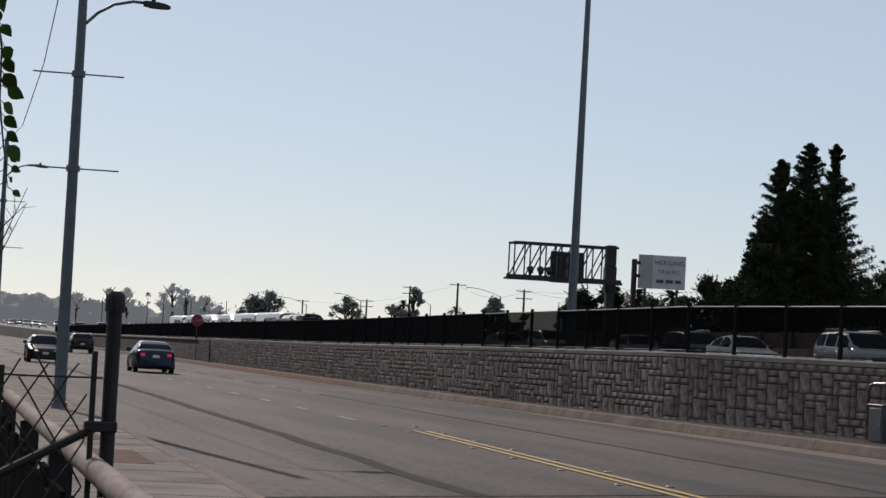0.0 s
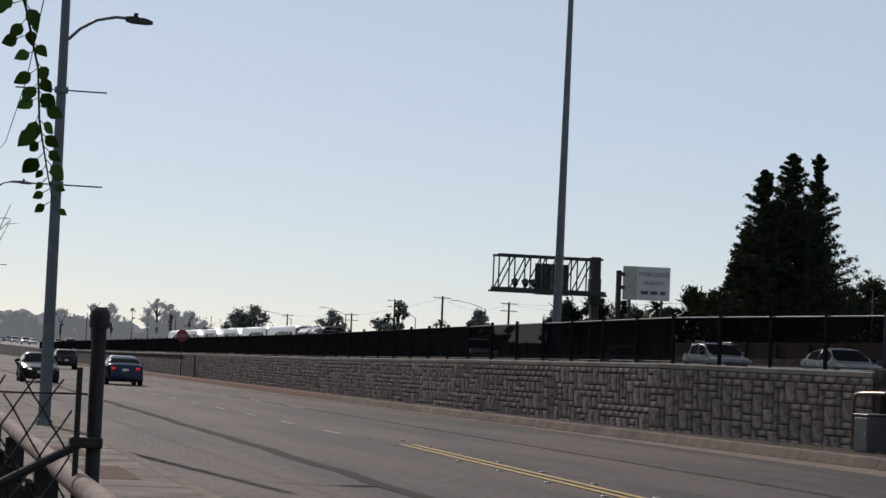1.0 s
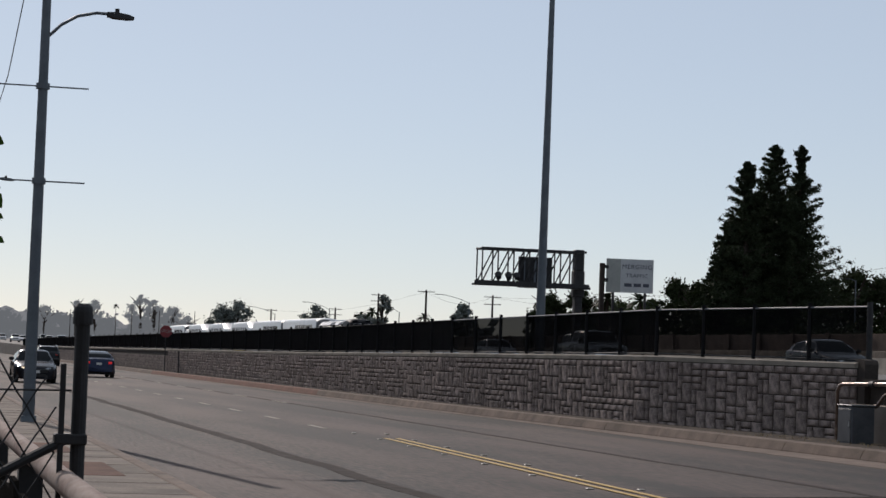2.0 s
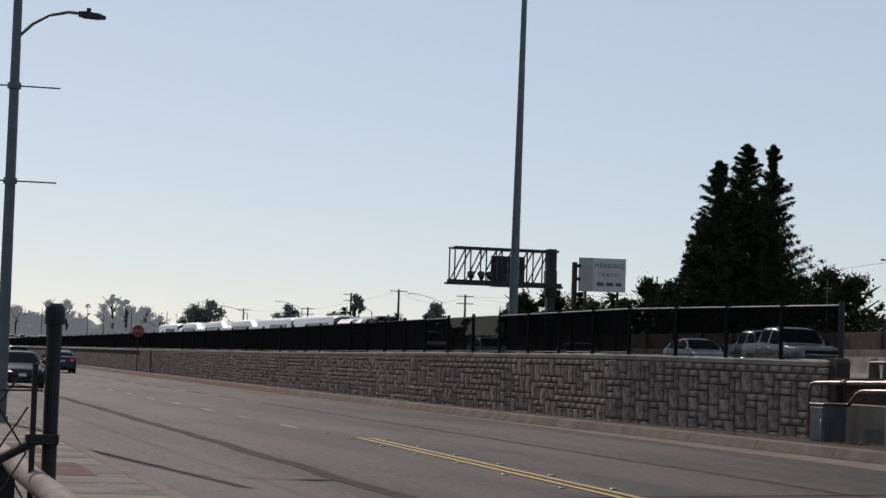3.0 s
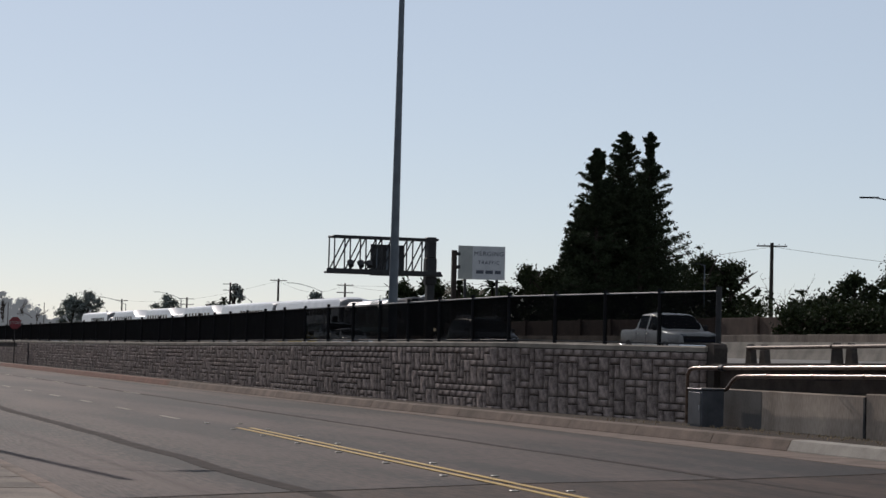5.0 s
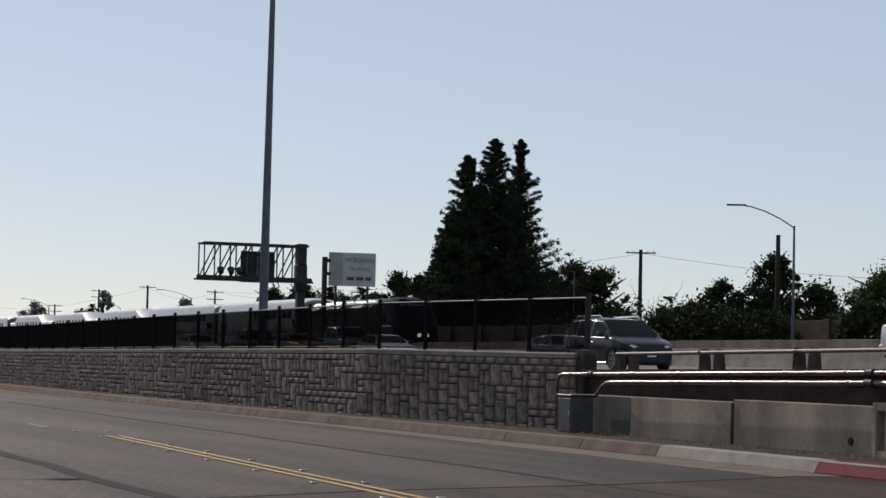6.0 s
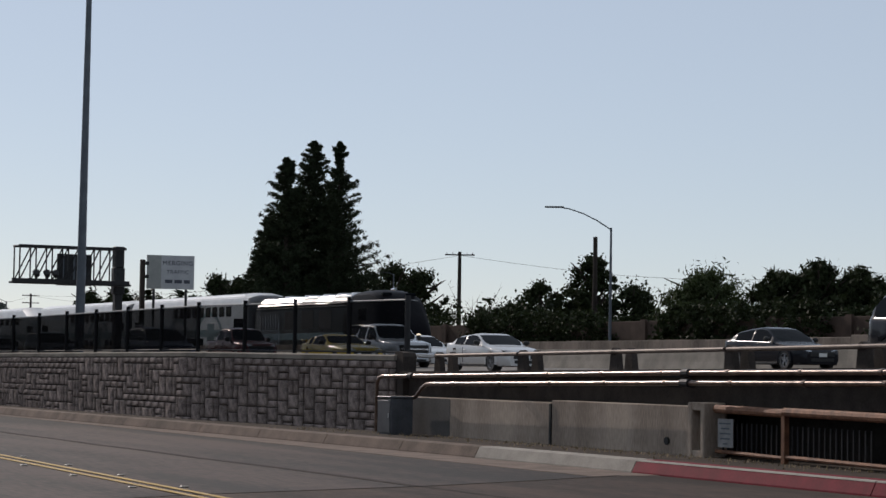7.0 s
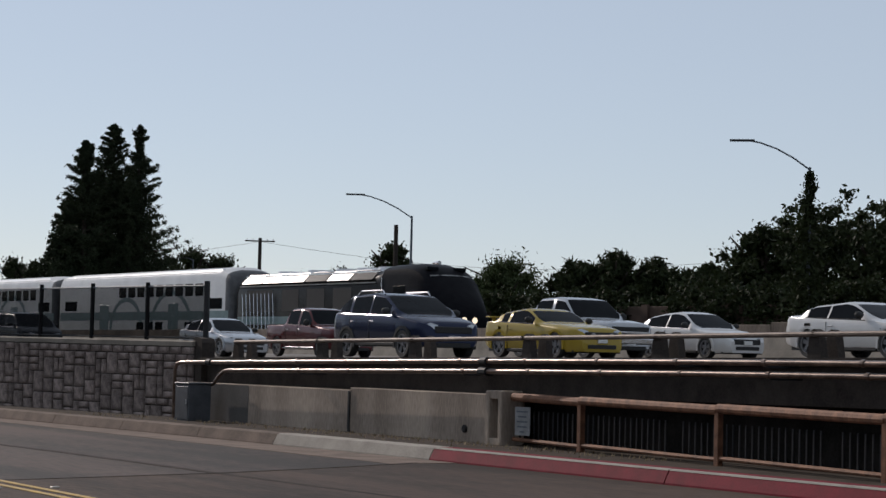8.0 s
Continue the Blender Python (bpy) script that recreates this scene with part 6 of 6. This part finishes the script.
lr = random.Random(9)
stem = [(-0.06, 0.0, 0.42), (-0.055, 0.0, 0.3), (-0.02, 0.01, 0.14), (0.02, 0, 0.0), (0.055, 0.01, -0.16), (0.06, 0, -0.3), (0.08, 0, -0.42), (0.1, 0, -0.53)]
part("stem", tube(B(), stem, [0.005, 0.005, 0.0045, 0.004, 0.0035, 0.003, 0.0025, 0.001], 6), M_BARK, branch)
for k in range(46):
    f = 0.08 + 0.92 * k / 45
    i = min(int(f * 7), 6)
    p = Vector(stem[i]).lerp(Vector(stem[i + 1]), f * 7 - i)
    side = (1 if k % 2 else -1) * lr.uniform(0.4, 1.2) - (0.35 if f < 0.5 else 0)
    ln = lr.uniform(0.04, 0.062) * (1.0 if f < 0.85 else 0.55)
    d = Vector((side, lr.uniform(-0.6, 0.6), -lr.uniform(0.3, 1.3))).normalized()
    q = p + d * lr.uniform(0.012, 0.05 if f < 0.5 else 0.025)
    wv = d.cross(Vector((lr.uniform(-0.6, 0.6), 1, lr.uniform(-0.4, 0.4)))).normalized()
    nv = d.cross(wv)
    bm = B()
    tube(bm, [p, q], 0.0012, 4)
    secs = []
    for g, ww in ((0, 0.02), (0.2, 0.3), (0.45, 0.38), (0.7, 0.26), (0.9, 0.1), (1.0, 0.01)):
        c = q + d * ln * g - nv * ln * 0.25 * g * g
        secs.append([c - wv * ln * ww + nv * ln * 0.08 * ww, c - nv * 0.0006, c + wv * ln * ww + nv * ln * 0.08 * ww, c + nv * 0.0006])
    loft(bm, secs)
    part("leaf", bm, M_BRANCH_LEAF, branch)


# ---- stone blocks of the retaining wall ----
def stone_mesh(w, h, seed):
    """A split-faced block: back at x = 0, face towards -x, along +y."""
    rs = random.Random(seed)
    j = lambda a: rs.uniform(-a, a)
    bm = B()
    b0 = [(0.05, 0.0, 0.0), (0.05, w, 0.0), (0.05, w, h), (0.05, 0.0, h)]
    b1 = [(-0.005, 0.0, 0.0), (-0.005, w, 0.0), (-0.005, w, h), (-0.005, 0.0, h)]
    b2 = [(-0.026 + j(0.007), 0.034 + j(0.014), 0.034 + j(0.014)), (-0.026 + j(0.007), w - 0.034 + j(0.014), 0.034 + j(0.014)), (-0.026 + j(0.007), w - 0.034 + j(0.014), h - 0.034 + j(0.014)), (-0.026 + j(0.007), 0.034 + j(0.014), h - 0.034 + j(0.014))]
    rings = [[bm.verts.new(p) for p in r] for r in (b0, b1, b2)]
    for a, b in zip(rings, rings[1:]):
        for k in range(4):
            bm.faces.new((a[k], a[(k + 1) % 4], b[(k + 1) % 4], b[k]))
    c = bm.verts.new((-0.034 + j(0.009), w / 2 + j(0.05), h / 2 + j(0.05)))
    for k in range(4):
        bm.faces.new((rings[2][k], rings[2][(k + 1) % 4], c))
    bmesh.ops.recalc_face_normals(bm, faces=bm.faces)
    me = bpy.data.meshes.new("stone")
    bm.to_mesh(me)
    bm.free()
    me.materials.append(M_STONE)
    return me


CELL, GAP = 0.152, 0.02   # courses
RUN, SIDE = 0.25, 0.05   # along the wall
SIZES = [(1, 1), (2, 1), (1, 2), (2, 2), (2, 3), (1, 3)]
MESHES = {(w, h, v): stone_mesh(w * RUN - SIDE, h * CELL - GAP, w * 100 + h * 10 + v) for w, h in SIZES for v in range(3)}
sr = random.Random(17)
NROW, NCOL = 10, 420
taken = [[False] * NROW for _ in range(NCOL)]
singles, verts, faces = 0, [], []
for c in range(NCOL):
    for rr in range(NROW):
        if taken[c][rr]:
            continue
        opts = sr.sample(SIZES, len(SIZES))
        opts.sort(key=lambda s: s == (1, 1))
        for w, h in opts:
            if c + w <= NCOL and rr + h <= NROW and not any(taken[c + i][rr + k] for i in range(w) for k in range(h)):
                break
        for i in range(w):
            for k in range(h):
                taken[c + i][rr + k] = True
        p, d, top = on_wall(c * RUN)
        z = 0.1 + rr * CELL * (top - 0.1) / (NROW * CELL)
        zs = (top - 0.1) / (NROW * CELL)
        m = Matrix.Translation((p.x, p.y, z)) @ Matrix.Rotation(math.atan2(-d.x, d.y), 4, "Z") @ Matrix.Diagonal((1, 1, zs, 1))
        me = MESHES[(w, h, sr.randrange(3))]
        if singles < 300:
            o = new("stone", me)
            o.parent = retaining_wall
            o.matrix_basis = m
            singles += 1
        else:
            n0 = len(verts)
            verts += [tuple(m @ v.co) for v in me.vertices]
            faces += [tuple(n0 + i for i in f.vertices) for f in me.polygons]
me = bpy.data.meshes.new("stones")
me.from_pydata(verts, [], faces)
me.materials.append(M_STONE)
rest = new("stones", me)
rest.parent = retaining_wall
tagged(rest, kind="stuff")
# far end of the wall, long courses
bm = B()
fr = random.Random(4)
for row in range(6):
    y = 150.3
    while y < 328:
        l = fr.uniform(0.4, 0.9)
        box(bm, 18.07 - fr.uniform(0, 0.03), 18.15, y, y + l - 0.03, 0.1 + row * 0.2, 0.28 + row * 0.2)
        y += l
far_stones = part("far_stones", bm, M_STONE, retaining_wall)
tagged(far_stones, kind="stuff")


# ---- what moves ----
def motions():
    ts = [float(k) for k in range(9)]
    front = [279.5 - 27.6 * (t - 1.0) for t in ts]
    walk(loco, [(t, pose(TRACK_X, s, RAIL_Z)) for t, s in zip(ts, front)])
    for k, c in enumerate(coaches):
        walk(c, [(t, pose(TRACK_X, s + 22.1 + 26.0 * k, RAIL_Z)) for t, s in zip(ts, front)])
    for o, x, s0, v in TRAFFIC:
        walk(o, [(t, pose(x, s0 - v * t, deck_at(x, s0 - v * t + 2.4) + 0.003)) for t in [k * 0.25 for k in range(33)]])
    walk(sedan_away, [(t, pose(x, y, 0.004, 0, 0, 180)) for t, x, y in ((0.0, 10.2, 105.5), (1.0, 10.3, 114.0), (1.5, 10.5, 119.0), (3.0, 12.4, 149.0), (3.5, 13.0, 159.0), (5.0, 13.5, 185.0), (8.0, 14.0, 230.0))])
    walk(sedan_near, [(t, pose(6.1, 116.5 - 9.2 * t, 0.004)) for t in ts])
    walk(van_away, [(t, pose(12.4, y, 0.004, 0, 0, 180)) for t, y in ((0.0, 186.0), (3.0, 190.0), (8.0, 200.0))])
    sway = [(0.0, 0.15, 0.0), (0.3, 0.23, -0.02), (0.5, 0.31, -0.07), (0.75, 0.31, -0.03), (0.95, 0.295, 0.0), (1.2, 0.245, -0.06), (1.5, 0.225, -0.17), (1.7, 0.18, -0.15), (2.3, 0.2, -0.05), (3.0, 0.1, -0.05), (4.0, 0.12, 0.0), (5.5, 0.16, -0.04), (8.0, 0.1, 0.0)]
    walk(branch, [(t, pose(x - 0.05, 6.0, 2.56 + z, 0, (x - 0.2) * -25, 0)) for t, x, z in sway])


motions()
